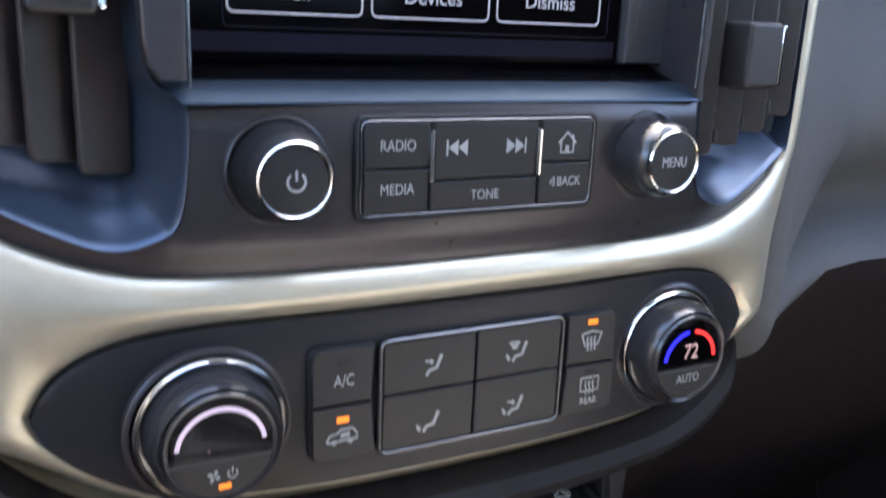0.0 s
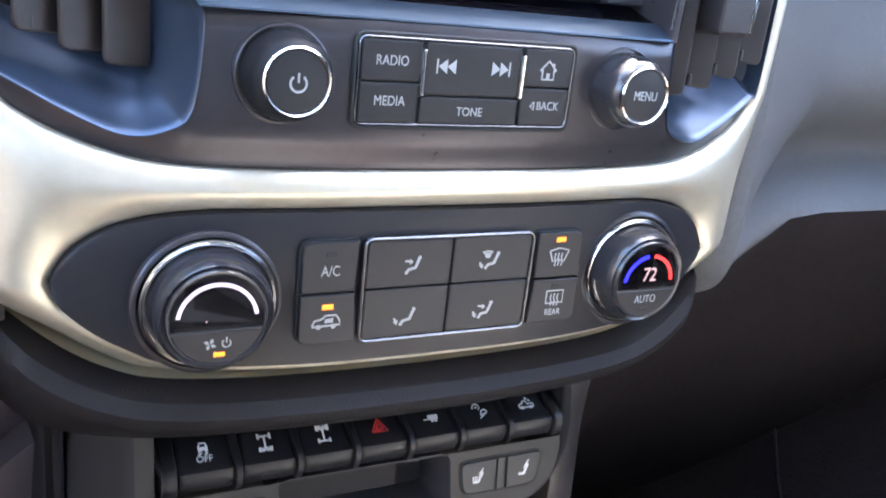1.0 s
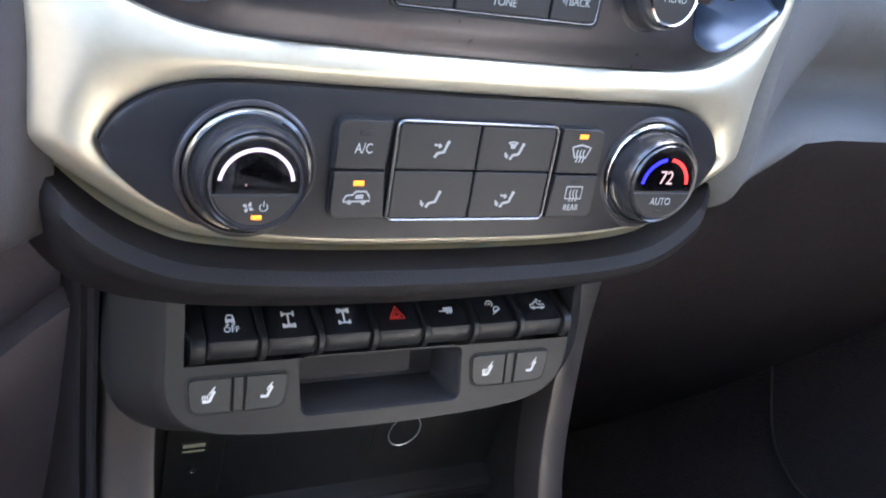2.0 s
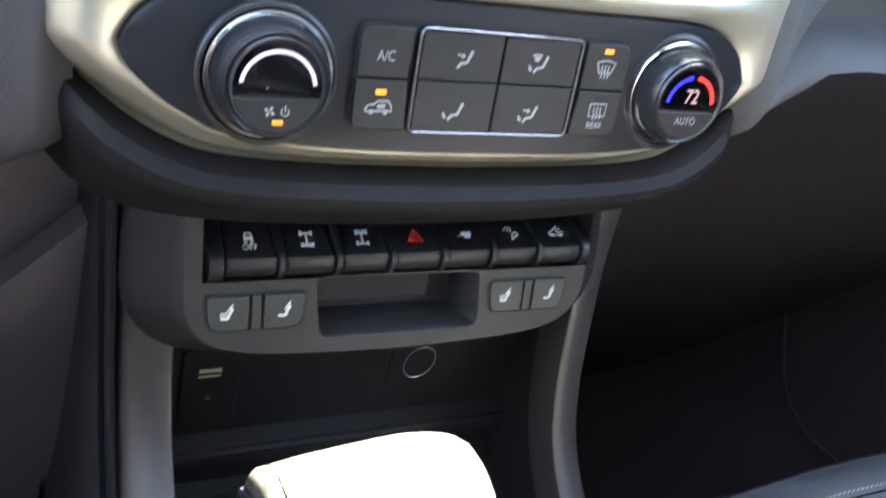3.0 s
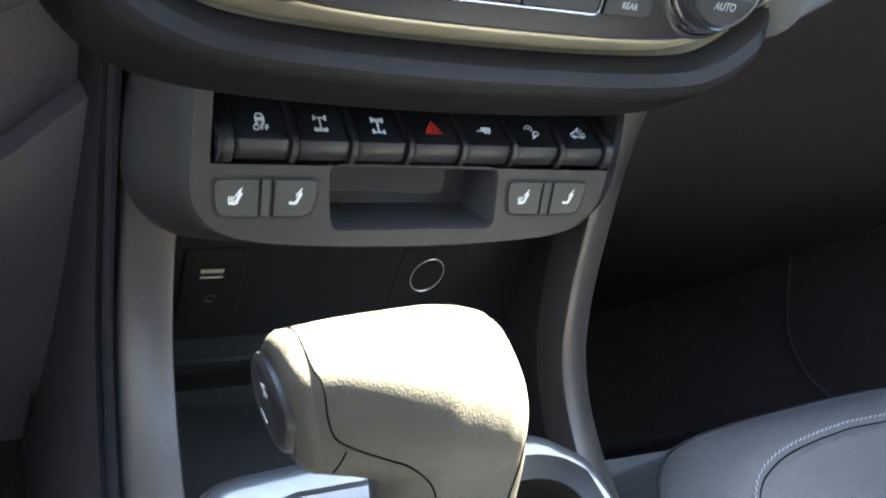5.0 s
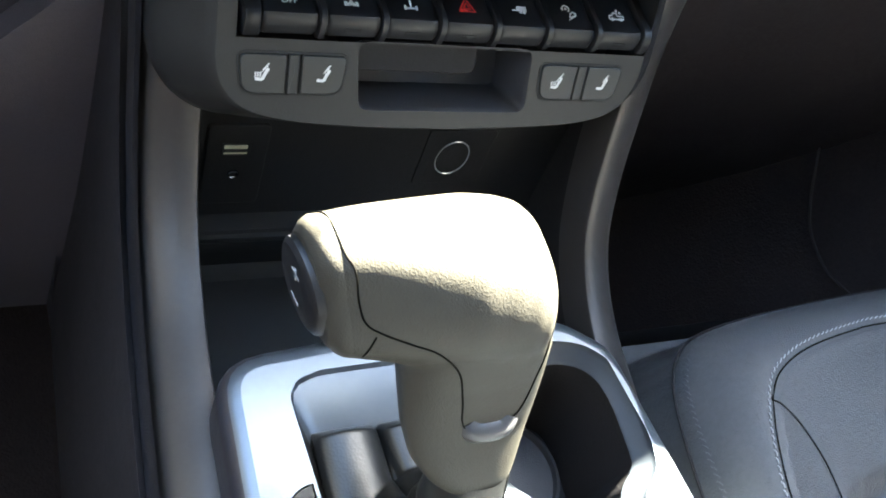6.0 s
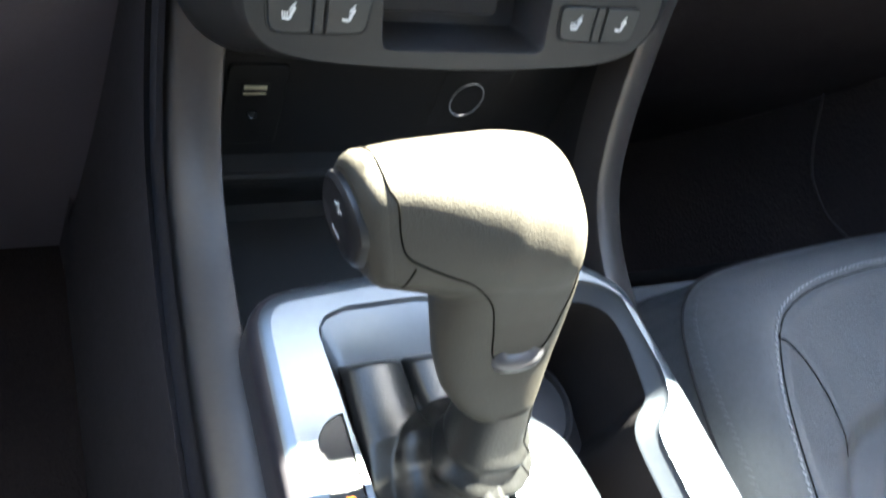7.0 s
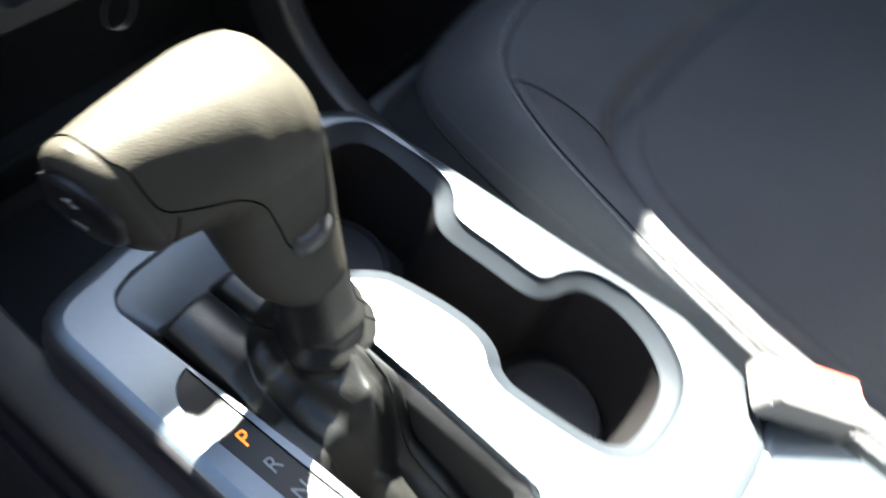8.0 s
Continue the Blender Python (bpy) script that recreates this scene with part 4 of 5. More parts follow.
RAIL_R = [(-0.134, 0.030, 0.70), (-0.134, 0.026, 0.63), (-0.1335, 0.016, 0.58), (-0.1335, 0.001, 0.538), (-0.1335, -0.011, 0.508), (-0.1335, -0.022, 0.486), (-0.1335, -0.035, 0.466), (-0.134, -0.052, 0.450), (-0.134, -0.075, 0.438), (-0.132, -0.11, 0.432), (-0.128, -0.20, 0.428), (-0.128, -0.45, 0.426)]


def rail(s, shift):
    path = spline(RAIL if s > 0 else RAIL_R, 6)
    rings = []
    for i, p in enumerate(path):
        t = (path[min(i + 1, len(path) - 1)] - path[max(i - 1, 0)]).normalized()
        out = Vector((0, -t.z, t.y)) * (-1 if t.z > 0 else 1)
        out = Vector((0, t.z, -t.y)) if t.z < -0.02 or t.y < 0 else out
        across = Vector((1, 0, 0))
        sec = [(0.0145, -0.03), (0.0145, -0.0025), (0.0135, -0.0004), (0.011, 0.0004), (0.002, -0.0012), (-0.007, -0.0058), (-0.0115, -0.0095), (-0.0140, -0.0140), (-0.0150, -0.04)]
        rings.append([Vector(((p.x + a) * s + shift, p.y, p.z)) + Vector((0, -abs(t.z) , abs(t.y))).normalized() * b for a, b in sec])
    return loft(rings, False)


part("side_rail", rail(1, 0.0), RAILS, console, "satin grey side rail")
part("side_rail", rail(-1, 0.006), RAILS, console, "satin grey side rail")


def console_side(s, shift):
    path = spline(RAIL if s > 0 else RAIL_R, 4)
    rows = []
    flare = ((0.006, 0.0150), (0.020, 0.0160), (0.021, 0.0190), (0.019, 0.0225), (0.022, 0.0245), (0.045, 0.0270), (0.10, 0.0320), (0.20, 0.040), (0.36, 0.050))
    if s < 0:
        flare = ((0.024, 0.0150), (0.030, 0.0150), (0.034, 0.0140), (0.050, 0.0125), (0.10, 0.0110), (0.20, 0.010), (0.36, 0.010))
    for back, out in flare:
        row = []
        for p in path:
            row.append(((p.x - out) * s + shift, p.y + back * 0.75, max(p.z - back * 0.85 - (0.004 if back > 0.02 else 0), 0.13)))
        rows.append(row)
    return loft(rows, False)


part("side_panel", console_side(1, 0.0), SIDE, console, "grained black side panel")
part("flank", loft([[(-0.160 - 0.05 * (0.60 - z) - 0.06 * (y - 0.03), y, z) for y in (0.125, 0.25, 0.50)] for z in (0.62, 0.50, 0.35, 0.14)], False), SIDE, console, "grained black flank of the console")
knee_top = [tuple(q) for q in spline([(-0.158, 0.588), (-0.165, 0.582), (-0.18, 0.566), (-0.20, 0.545), (-0.25, 0.50), (-0.35, 0.46), (-0.50, 0.44)], 4)]
knee = [[(x, 0.052 + 0.10 * s, z * (1 - s) + 0.14 * s) for x, z in knee_top] for s in (0.0, 0.02, 0.15, 0.3, 0.45, 0.6, 0.8, 1.0)]
part("knee_filler", loft([[(x, 0.078, 0.68) for x, z in knee_top], [(x, 0.078, z - 0.012) for x, z in knee_top]], False), KNEE, console, "black panel under the dash edge")
part("knee_panel", loft([[(x, y + 0.02, z - 0.002) for x, y, z in knee[0]]] + knee, False), KNEE, console, "grained black knee panel", angle=80)
part("side_panel", console_side(-1, 0.006), SIDE, console, "grained black side panel")

ZP = 0.500
top = thing("console_plate", Matrix(), "satin silver console plate with cup holder and shifter cut-outs", "console plate")
PLATE_OUT = [(-128, -418, 2), (-128.5, -109, 26), (-70, -104, 80), (10, -103.5, 60), (60, -106, 30), (86, -126, 26), (95, -197, 80), (103, -268, 80), (113, -340, 30), (106, -386, 22), (78, -414, 22), (0, -418, 5)]
GATE = [(-97, -134), (-92, -126), (-80, -122.5), (-40, -121.5), (-30, -124), (-25, -134), (-25, -260), (-27, -330), (-34, -338), (-78, -338), (-85, -330), (-88, -240)]
CUPS = [(16, -123), (43, -121.5), (57, -123), (69, -128), (79, -139), (83, -156), (82.5, -178), (80.5, -194), (74.5, -203), (66.5, -210), (64.5, -218), (66, -240), (67.5, -262), (72, -269), (82, -273.5), (91, -281), (96, -292), (98, -306), (96, -322), (90, -339), (78, -355), (62, -363), (40, -365), (22, -362), (11, -352), (6, -338), (3, -318), (1, -300), (1, -288), (5, -277), (11, -270), (14, -262), (14, -248), (11, -230), (6.5, -213), (1, -205), (-8, -195), (-12, -178), (-10, -158), (-3, -138)]
plate_rim = fillet(mm(PLATE_OUT), 0.012, 5)
gate = fillet(mm(GATE), 0.010, 5)
cups = spline(mm(CUPS), 4, True)
strip_cut = [Vector((-0.0950 + 0.0155 * math.cos(radians(a)), -0.1945 + 0.0185 * math.sin(radians(a)))) for a in range(90, 181, 9)] + [Vector(q) for q in mm([(-109, -225), (-106, -300), (-88.5, -300), (-92.5, -235)])]


sheet = fill([inset(plate_rim, 0.010), gate, cups, strip_cut], ZP)
r = [[(q.x, q.y, z) for q in o] for o, z in ((inset(plate_rim, 0.010), ZP), (inset(plate_rim, 0.0068), ZP - 0.0006), (inset(plate_rim, 0.0042), ZP - 0.0018), (inset(plate_rim, 0.0018), ZP - 0.0042), (inset(plate_rim, 0.0005), ZP - 0.0075), (plate_rim, ZP - 0.012), (plate_rim, ZP - 0.05))]
part("sheet", sheet, PLATE, top)
plate_edge = part("rim", loft(r, True), PLATE, top, "rounded edge, darkened low on the driver side for shade")
plate_edge.data.materials.append(material("shaded_plate_rim", (0.036, 0.033, 0.038), 0.42, 0.1, 0.05, 1500, 0.1))
# low driver-side faces get a dark copy, putting shade into the rim
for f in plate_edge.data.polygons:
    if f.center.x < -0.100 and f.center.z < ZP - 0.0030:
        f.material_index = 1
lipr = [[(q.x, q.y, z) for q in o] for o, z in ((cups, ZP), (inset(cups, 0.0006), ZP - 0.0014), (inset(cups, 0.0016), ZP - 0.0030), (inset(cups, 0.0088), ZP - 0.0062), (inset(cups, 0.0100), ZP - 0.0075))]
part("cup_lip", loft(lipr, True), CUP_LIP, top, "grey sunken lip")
cup = thing("cup_holder", Matrix(), "deep black double cup holder well", "cup holder")
well = [[(q.x, q.y, z) for q in o] for o, z in ((inset(cups, 0.0098), ZP - 0.0074), (inset(cups, 0.0106), ZP - 0.015), (inset(cups, 0.0120), ZP - 0.078))]
part("well", loft(well, True, False, True), LIP_PAD, cup)
for x, y in ((0.036, -0.164), (0.050, -0.316)):
    part("base_ring", lathe([(0.034, 0.0), (0.033, 0.004), (0.031, 0.0045), (0.030, 0.001)], x, y, 40), DARK, cup).matrix_basis = Matrix.Translation((0, 0, ZP - 0.0775))
g2 = fillet(mm([(-89.5, -152, 5), (-34, -151, 5), (-33, -329, 5), (-80, -330, 5)]), 0.004, 6)


def by_angle(o, c, n=72):
    """n points of a closed outline, one for each even angle about c."""
    o = [Vector(q[:2]) for q in o]
    out = []
    for kk in range(n):
        w = Vector((math.cos(2 * math.pi * kk / n), math.sin(2 * math.pi * kk / n)))
        best = None
        for i in range(len(o)):
            a, b = o[i] - c, o[(i + 1) % len(o)] - c
            e = b - a
            det = w.x * -e.y + e.x * w.y
            if abs(det) < 1e-12:
                continue
            d = (a.x * -e.y + e.x * a.y) / det
            s = (w.x * a.y - w.y * a.x) / det
            if -1e-6 <= s <= 1 + 1e-6 and d > 0 and (best is None or d > best):
                best = d
        out.append(c + w * (best or 0.01))
    return out


gc = Vector((-0.059, -0.225))
ga, gb = by_angle(gate, gc, 120), by_angle(g2, gc, 120)
gate_thing = thing("shifter_gate", Matrix(), "sunken grey surround of the gear shifter", "shifter surround")
bv = [[(q.x, q.y, z) for q in o] for o, z in ((ga, ZP), (inset(ga, 0.0006), ZP - 0.0014), (inset(ga, 0.0012), ZP - 0.0035))]
part("bevel", loft(bv, True), PLATE, gate_thing, "bright bevelled edge")
gr = [[(q.x, q.y, z) for q in o] for o, z in ((inset(ga, 0.0012), ZP - 0.0035), ([p.lerp(q, 0.9) for p, q in zip(ga, gb)], ZP - 0.0085), (gb, ZP - 0.0105))]
surround = part("surround", loft(gr, True), SURROUND, gate_thing, "blue-grey front wall, gloss black sides")
surround.data.materials.append(BUTTON)
for f in surround.data.polygons:
    f.material_index = int(f.center.y < -0.152)
part("throat", loft([[(q.x, q.y, z) for q in gb] for z in (ZP - 0.0106, ZP - 0.080)], True), GAP, gate_thing, "black inner wall")
st = inset(strip_cut, 0.0002)
gear = thing("gear_indicator", Matrix(), "dark gear position strip with the P lit orange", "gear indicator")
part("strip", prism(st, ZP - 0.012, ZP - 0.0012, 0.0004), BUTTON, gear)
LIT = material("lit_orange_letter", (0.9, 0.35, 0.03), 0.4, emit=(1.0, 0.25, 0.01), power=0.085, vary=0)
DIMW = material("unlit_letter", (0.24, 0.25, 0.265), 0.5, vary=0.05)
for text, y, mt in (("P", -0.2175, LIT), ("R", -0.2345, DIMW), ("N", -0.2515, DIMW)):
    words(text, 0.0112, -0.1005, y, ZP - 0.0010, mt, gear, stretch=0.9)

# ---- gear shifter ----
shifter = thing("gear_shifter", Matrix.Translation((-0.001, -0.005, 0.007)), "grey soft-touch gear shifter with thumb buttons on its side", "gear shifter")


def oval(c, ax, ry, rz, n=36, p=2.4):
    """A rounded ring about c in the y-z plane, its top leaning along x by ax."""
    out = []
    for kk in range(n):
        a = 2 * math.pi * kk / n
        cy, cz = math.cos(a), math.sin(a)
        y = math.copysign(abs(cy) ** (2 / p), cy) * ry
        z = math.copysign(abs(cz) ** (2 / p), cz) * rz
        out.append(Vector((c[0] + ax * z, c[1] + y, c[2] + z)))
    return out


def disc(c, rx, ry, n=36, p=2.6):
    out = []
    for kk in range(n):
        a = 2 * math.pi * kk / n
        out.append(Vector((c[0] + math.copysign(abs(math.cos(a)) ** (2 / p), math.cos(a)) * rx, c[1] + math.copysign(abs(math.sin(a)) ** (2 / p), math.sin(a)) * ry, c[2])))
    return out


HY, HZ = -0.1490, 0.6130
head = [(-0.1146, 0.0222, 0.0240, 0.0), (-0.1104, 0.0238, 0.0260, 0.0), (-0.098, 0.0255, 0.0280, 0.0010), (-0.080, 0.0275, 0.0302, 0.0010), (-0.064, 0.0290, 0.0318, -0.0002), (-0.0510, 0.0294, 0.0321, -0.0024),
        (-0.0412, 0.0286, 0.0313, -0.0046), (-0.0334, 0.0262, 0.0288, -0.0078), (-0.0276, 0.0216, 0.0244, -0.0114), (-0.0249, 0.0136, 0.0154, -0.0158), (-0.0241, 0.0050, 0.0060, -0.0172)]
HEAD_CUT = [(0.42, 0.0), (0.56, 0.45), (0.60, 0.93), (0.34, 1.085), (0.0, 1.100), (-0.36, 1.045), (-0.64, 0.91), (-0.87, 0.66), (-1.005, 0.39), (-1.045, 0.14), (-1.03, -0.10), (-0.976, -0.3), (-0.852, -0.62), (-0.535, -0.90), (-0.25, -1.0), (0.0, -0.88), (0.22, -0.45)]
COLLAR_CUT = [(0.80, 0.0), (0.78, 0.45), (0.60, 0.86), (0.30, 1.09), (0.0, 1.13), (-0.25, 1.08), (-0.46, 0.92), (-0.62, 0.62), (-0.80, 0.32), (-0.93, 0.05), (-0.99, -0.15), (-0.96, -0.40), (-0.80, -0.70), (-0.45, -0.94), (0.0, -1.0), (0.45, -0.88), (0.70, -0.45)]
ZERO = Vector((0.0, 0.0))
flat_cut = by_angle(spline(HEAD_CUT, 5, True), ZERO, 72)
slant_cut = by_angle(spline(COLLAR_CUT, 5, True), ZERO, 72)


def head_ring(x, ry, rz, dz):
    """A section of the head: a long slanting back face at the collar, flat-topped with a low ridge further in."""
    s = max(0.0, min(1.0, (x + 0.109) / 0.045))
    e = 1 - max(0.0, min(1.0, (x + 0.121) / 0.052))
    e = e * e * (3 - 2 * e)
    out = []
    for a, b in zip(slant_cut, flat_cut):
        q = a.lerp(b, s)
        v = q.y * (1 - 0.28 * e if q.y < 0 else 1)
        out.append((x - (0.18 - 0.08 * s) * v * rz - 0.17 * e * q.x * ry, HY + q.x * ry, HZ + dz + 0.0032 * e + v * rz))
    return out


grip_collar = part("collar", loft([head_ring(x, ry, rz, 0.0) for x, ry, rz in ((-0.1103, 0.0238, 0.0258), (-0.1128, 0.0235, 0.0254), (-0.1150, 0.0222, 0.0238), (-0.1170, 0.0198, 0.0212), (-0.1176, 0.0184, 0.0198))], True, True, True), KNOB, shifter)
btn = part("thumb_button", loft([[(p[0] - 0.17 * (p[1] - HY), p[1], p[2]) for p in oval((x, HY, HZ + 0.0048), -0.18, ry, rz)] for x, ry, rz in ((-0.1172, 0.0160, 0.0170), (-0.1198, 0.0154, 0.0164), (-0.1212, 0.0136, 0.0145), (-0.1216, 0.0060, 0.0070))], True, True, True), BUTTON, shifter, "black thumb button with plus and minus")
FACE = Matrix(((0.17, -0.177, -0.984, -0.1217), (-1, 0, 0, HY), (0, 0.984, -0.177, HZ + 0.0048), (0, 0, 0, 1)))
bm = shapes([stroke([(-0.0028, 0.0075), (0.0028, 0.0075)], 0.0013), stroke([(0, 0.0047), (0, 0.0103)], 0.0013)], 0, 0.0003)
bm.transform(FACE)
part("plus_mark", bm, WHITE, btn)
bm = shapes([stroke([(-0.0028, -0.0075), (0.0028, -0.0075)], 0.0015)], 0, 0.0003)
bm.transform(FACE)
part("minus_mark", bm, WHITE, btn)
neck = [(-0.0800, -0.0330, 0.619, -0.1515, 0.0250), (-0.0840, -0.0265, 0.612, -0.1545, 0.0239), (-0.0845, -0.0212, 0.600, -0.1587, 0.0213), (-0.0820, -0.0198, 0.588, -0.1640, 0.0180), (-0.0795, -0.0200, 0.575, -0.1712, 0.0144), (-0.0766, -0.0216, 0.562, -0.1785, 0.0124), (-0.0720, -0.0232, 0.551, -0.1850, 0.0118), (-0.0648, -0.0242, 0.5425, -0.1895, 0.0116), (-0.0585, -0.0250, 0.5375, -0.1915, 0.0114), (-0.0545, -0.0255, 0.5350, -0.1920, 0.0112)]
grip = loft([head_ring(*q) for q in head], True, True, True)
loft([disc(((a + b) / 2, y, z), (b - a) / 2, ry) for a, b, z, y, ry in neck], True, True, True, bm=grip)
grip = part("grip", grip, KNOB, shifter)
blend = grip.modifiers.new("one_skin", "REMESH")
blend.mode, blend.voxel_size, blend.use_smooth_shade = "VOXEL", 0.0011, True
blend = grip.modifiers.new("soft", "SMOOTH")
blend.factor, blend.iterations = 0.5, 26
bpy.context.view_layer.update()
skin = bpy.data.meshes.new_from_object(grip.evaluated_get(bpy.context.evaluated_depsgraph_get()))
grip.modifiers.clear()
grip.data = skin

# dark seam lines laid on the skin as shaded grooves, moulded ledge
grip_skin = []
for ob in (grip, grip_collar):
    bm = bmesh.new()
    bm.from_mesh(ob.data)
    grip_skin.append(BVHTree.FromBMesh(bm))
    bm.free()
INTO = Vector((0.0, 0.80, -0.60))


def on_grip(path):
    out = []
    for p in path:
        hits = [h for h in (s.ray_cast(Vector(p) - INTO * 0.03, INTO) for s in grip_skin) if h[0]]
        way = INTO
        if not hits:
            way = Vector((0.0, 0.0, -1.0))
            hits = [h for h in (s.ray_cast(Vector(p) - way * 0.03, way) for s in grip_skin) if h[0]]
        if hits:
            out.append(min(hits, key=lambda h: h[3])[0] - way * 0.0002)
    return out


SEAM = [(-0.1165, -0.1270, 0.6450), (-0.1150, -0.1390, 0.6440), (-0.1129, -0.1510, 0.6416), (-0.1097, -0.1576, 0.6396), (-0.1074, -0.1642, 0.6307), (-0.1044, -0.1684, 0.6243), (-0.0985, -0.1711, 0.6211), (-0.0878, -0.1740, 0.6172), (-0.0773, -0.1762, 0.6126), (-0.0662, -0.1758, 0.5987), (-0.0603, -0.1809, 0.5848), (-0.0557, -0.1863, 0.5704),
        (-0.0465, -0.1880, 0.5690), (-0.0376, -0.1876, 0.5709), (-0.0315, -0.1833, 0.5760), (-0.0290, -0.1775, 0.5970), (-0.0285, -0.1763, 0.6208)]
part("seam", tube(on_grip(spline(SEAM, 8)), 0.00034, 6), GROOVE, shifter, "dark moulding seam")
part("seam", tube(on_grip(spline([(-0.1002, -0.1713, 0.6196), (-0.1013, -0.1725, 0.6152), (-0.1026, -0.1734, 0.6102)], 4)), 0.00028, 6), GROOVE, shifter, "dark moulding seam")
part("ledge", tube(spline([(-0.0530, -0.1830, 0.5690), (-0.0505, -0.1858, 0.5666), (-0.0445, -0.1864, 0.5660), (-0.0385, -0.1858, 0.5666), (-0.0360, -0.1830, 0.5690)], 4), 0.0056, 14), material("ledge_satin_grey", (0.060, 0.058, 0.062), 0.32, 0.3, vary=0.05), shifter, "smooth grey moulded ledge")

# leather boot: an apron with a centre crease, bunched folds round the stem
bt = thing("shifter_boot", Matrix(), "folded black leather boot round the gear shifter", "shifter boot")


def boot_z(x, y):
    dx, dy = (x + 0.0450) / 0.034, (y + 0.2110) / (0.034 if y > -0.211 else 0.100)
    r, a = math.hypot(dx, dy), math.atan2(dy, dx)
    z = 0.4925 + 0.0300 * max(0.0, 1 - r) ** 0.85
    rear = max(0.0, min(1.0, (-0.196 - y) / 0.03))
    z += 0.0016 * math.sin(r * 15 + 1.2 * math.sin(a * 2)) * math.exp(-((r - 0.55) / 0.3) ** 2)
    z += 0.0046 * rear * math.sin(a * 6 + 2.2 * r + 0.7) * math.exp(-((r - 0.75) / 0.40) ** 2)
    front = max(0.0, min(1.0, (y + 0.222) / 0.03))
    begin = min(1.0, (-0.1493 - y) / 0.006)
    crease = -0.0575 - 0.10 * (y + 0.152)
    u = (x + 0.0735) / 0.0165
    z += front * 0.0100 * math.sqrt(max(0.0, 1 - u * u)) * begin
    u = (x + 0.0440) / 0.0130
    z += front * 0.0075 * math.sqrt(max(0.0, 1 - u * u)) * begin
    z -= front * 0.0030 * math.exp(-((x - crease) / 0.0020) ** 2)
    rear = max(0.0, min(1.0, (-0.243 - y) / 0.03))
    z -= 0.040 * rear * rear * (3 - 2 * rear)
    edge = min(x + 0.0892, -0.0322 - x, y + 0.3335, -0.1495 - y)
    return z - 0.002 * max(0.0, 1 - edge / 0.002)


bx = [-0.0892 + 0.057 * k / 76 for k in range(77)]
by = [-0.1495 - 0.184 * k / 200 for k in range(201)]
part("leather", loft([[(x, y, boot_z(x, y)) for x in bx] for y in by], False), BOOT, bt, angle=80)
sleeve = []
for k in range(29):
    s = k / 28
    c = Vector((-0.0415 - 0.0045 * s, -0.1930 - 0.0200 * s, 0.5475 - 0.0380 * s))
    w = 0.0150 + 0.0048 * s - 0.0009 * math.exp(-((s - 0.62) / 0.035) ** 2) + 0.0016 * math.exp(-((s - 0.80) / 0.08) ** 2) * 1.2
    sleeve.append([q + Vector(((q.x - c.x) * 0.045 * math.sin(n * 0.65 + s * 4) * s, (q.y - c.y) * 0.05 * math.sin(n * 0.79 + 1.0) * s, 0.0012 * math.sin(n * 0.39 + 2) * s)) for n, q in enumerate(disc(c, w * 1.04, w * 0.95, 48, 2.3))])
for k, ring in enumerate(sleeve):
    c, s = sum(ring, Vector()) / len(ring), k / 28
    for n, q in enumerate(ring):
        side = max(0.0, math.cos(2 * math.pi * n / 48 + 0.7)) ** 2
        ring[n] = q + (q - c).normalized() * 0.0036 * side * (math.exp(-((s - 0.55) / 0.06) ** 2) + 1.2 * math.exp(-((s - 0.82) / 0.07) ** 2))
part("sleeve", loft(sleeve, True), BOOT, bt, angle=80)
part("seam", tube([sleeve[k][43] + Vector((0.0001, -0.0001, 0)) for k in range(29)], 0.0006, 6), BOOT, bt)
for x0, x1, y1 in ((-0.0400, -0.0430, -0.328),):
    pts = [(x0 + (x1 - x0) * k / 14, -0.232 + (y1 + 0.232) * k / 14) for k in range(15)]
    part("seam", tube([(x, y, boot_z(x, y) + 0.0002) for x, y in pts], 0.0009, 6), BOOT, bt)

# ---- passenger seat ----
seat = thing("passenger_seat", Matrix(), "black leather passenger seat with grey stitching", "car seat")
S1 = spline([(0.70, -0.085), (0.50, -0.084), (0.389, -0.083), (0.283, -0.090), (0.227, -0.096), (0.190, -0.104), (0.170, -0.117), (0.157, -0.137), (0.149, -0.165), (0.144, -0.195), (0.140, -0.230), (0.134, -0.290), (0.126, -0.360), (0.122, -0.45), (0.120, -0.62)], 6)
S3 = spline([(0.70, -0.130), (0.45, -0.128), (0.320, -0.128), (0.281, -0.131), (0.240, -0.138), (0.214, -0.147), (0.197, -0.159), (0.183, -0.181), (0.171, -0.210), (0.163, -0.240), (0.156, -0.274), (0.149, -0.305), (0.144, -0.335), (0.139, -0.375), (0.136, -0.42), (0.134, -0.60)], 6)
S4 = spline([(0.190, -0.166), (0.203, -0.182), (0.209, -0.205), (0.208, -0.225), (0.206, -0.243)], 6)
S5 = spline([(0.70, -0.236), (0.50, -0.235), (0.430, -0.234), (0.340, -0.229), (0.258, -0.230), (0.226, -0.239), (0.205, -0.256), (0.189, -0.282), (0.180, -0.310), (0.174, -0.340), (0.169, -0.375), (0.166, -0.41), (0.162, -0.62)], 6)


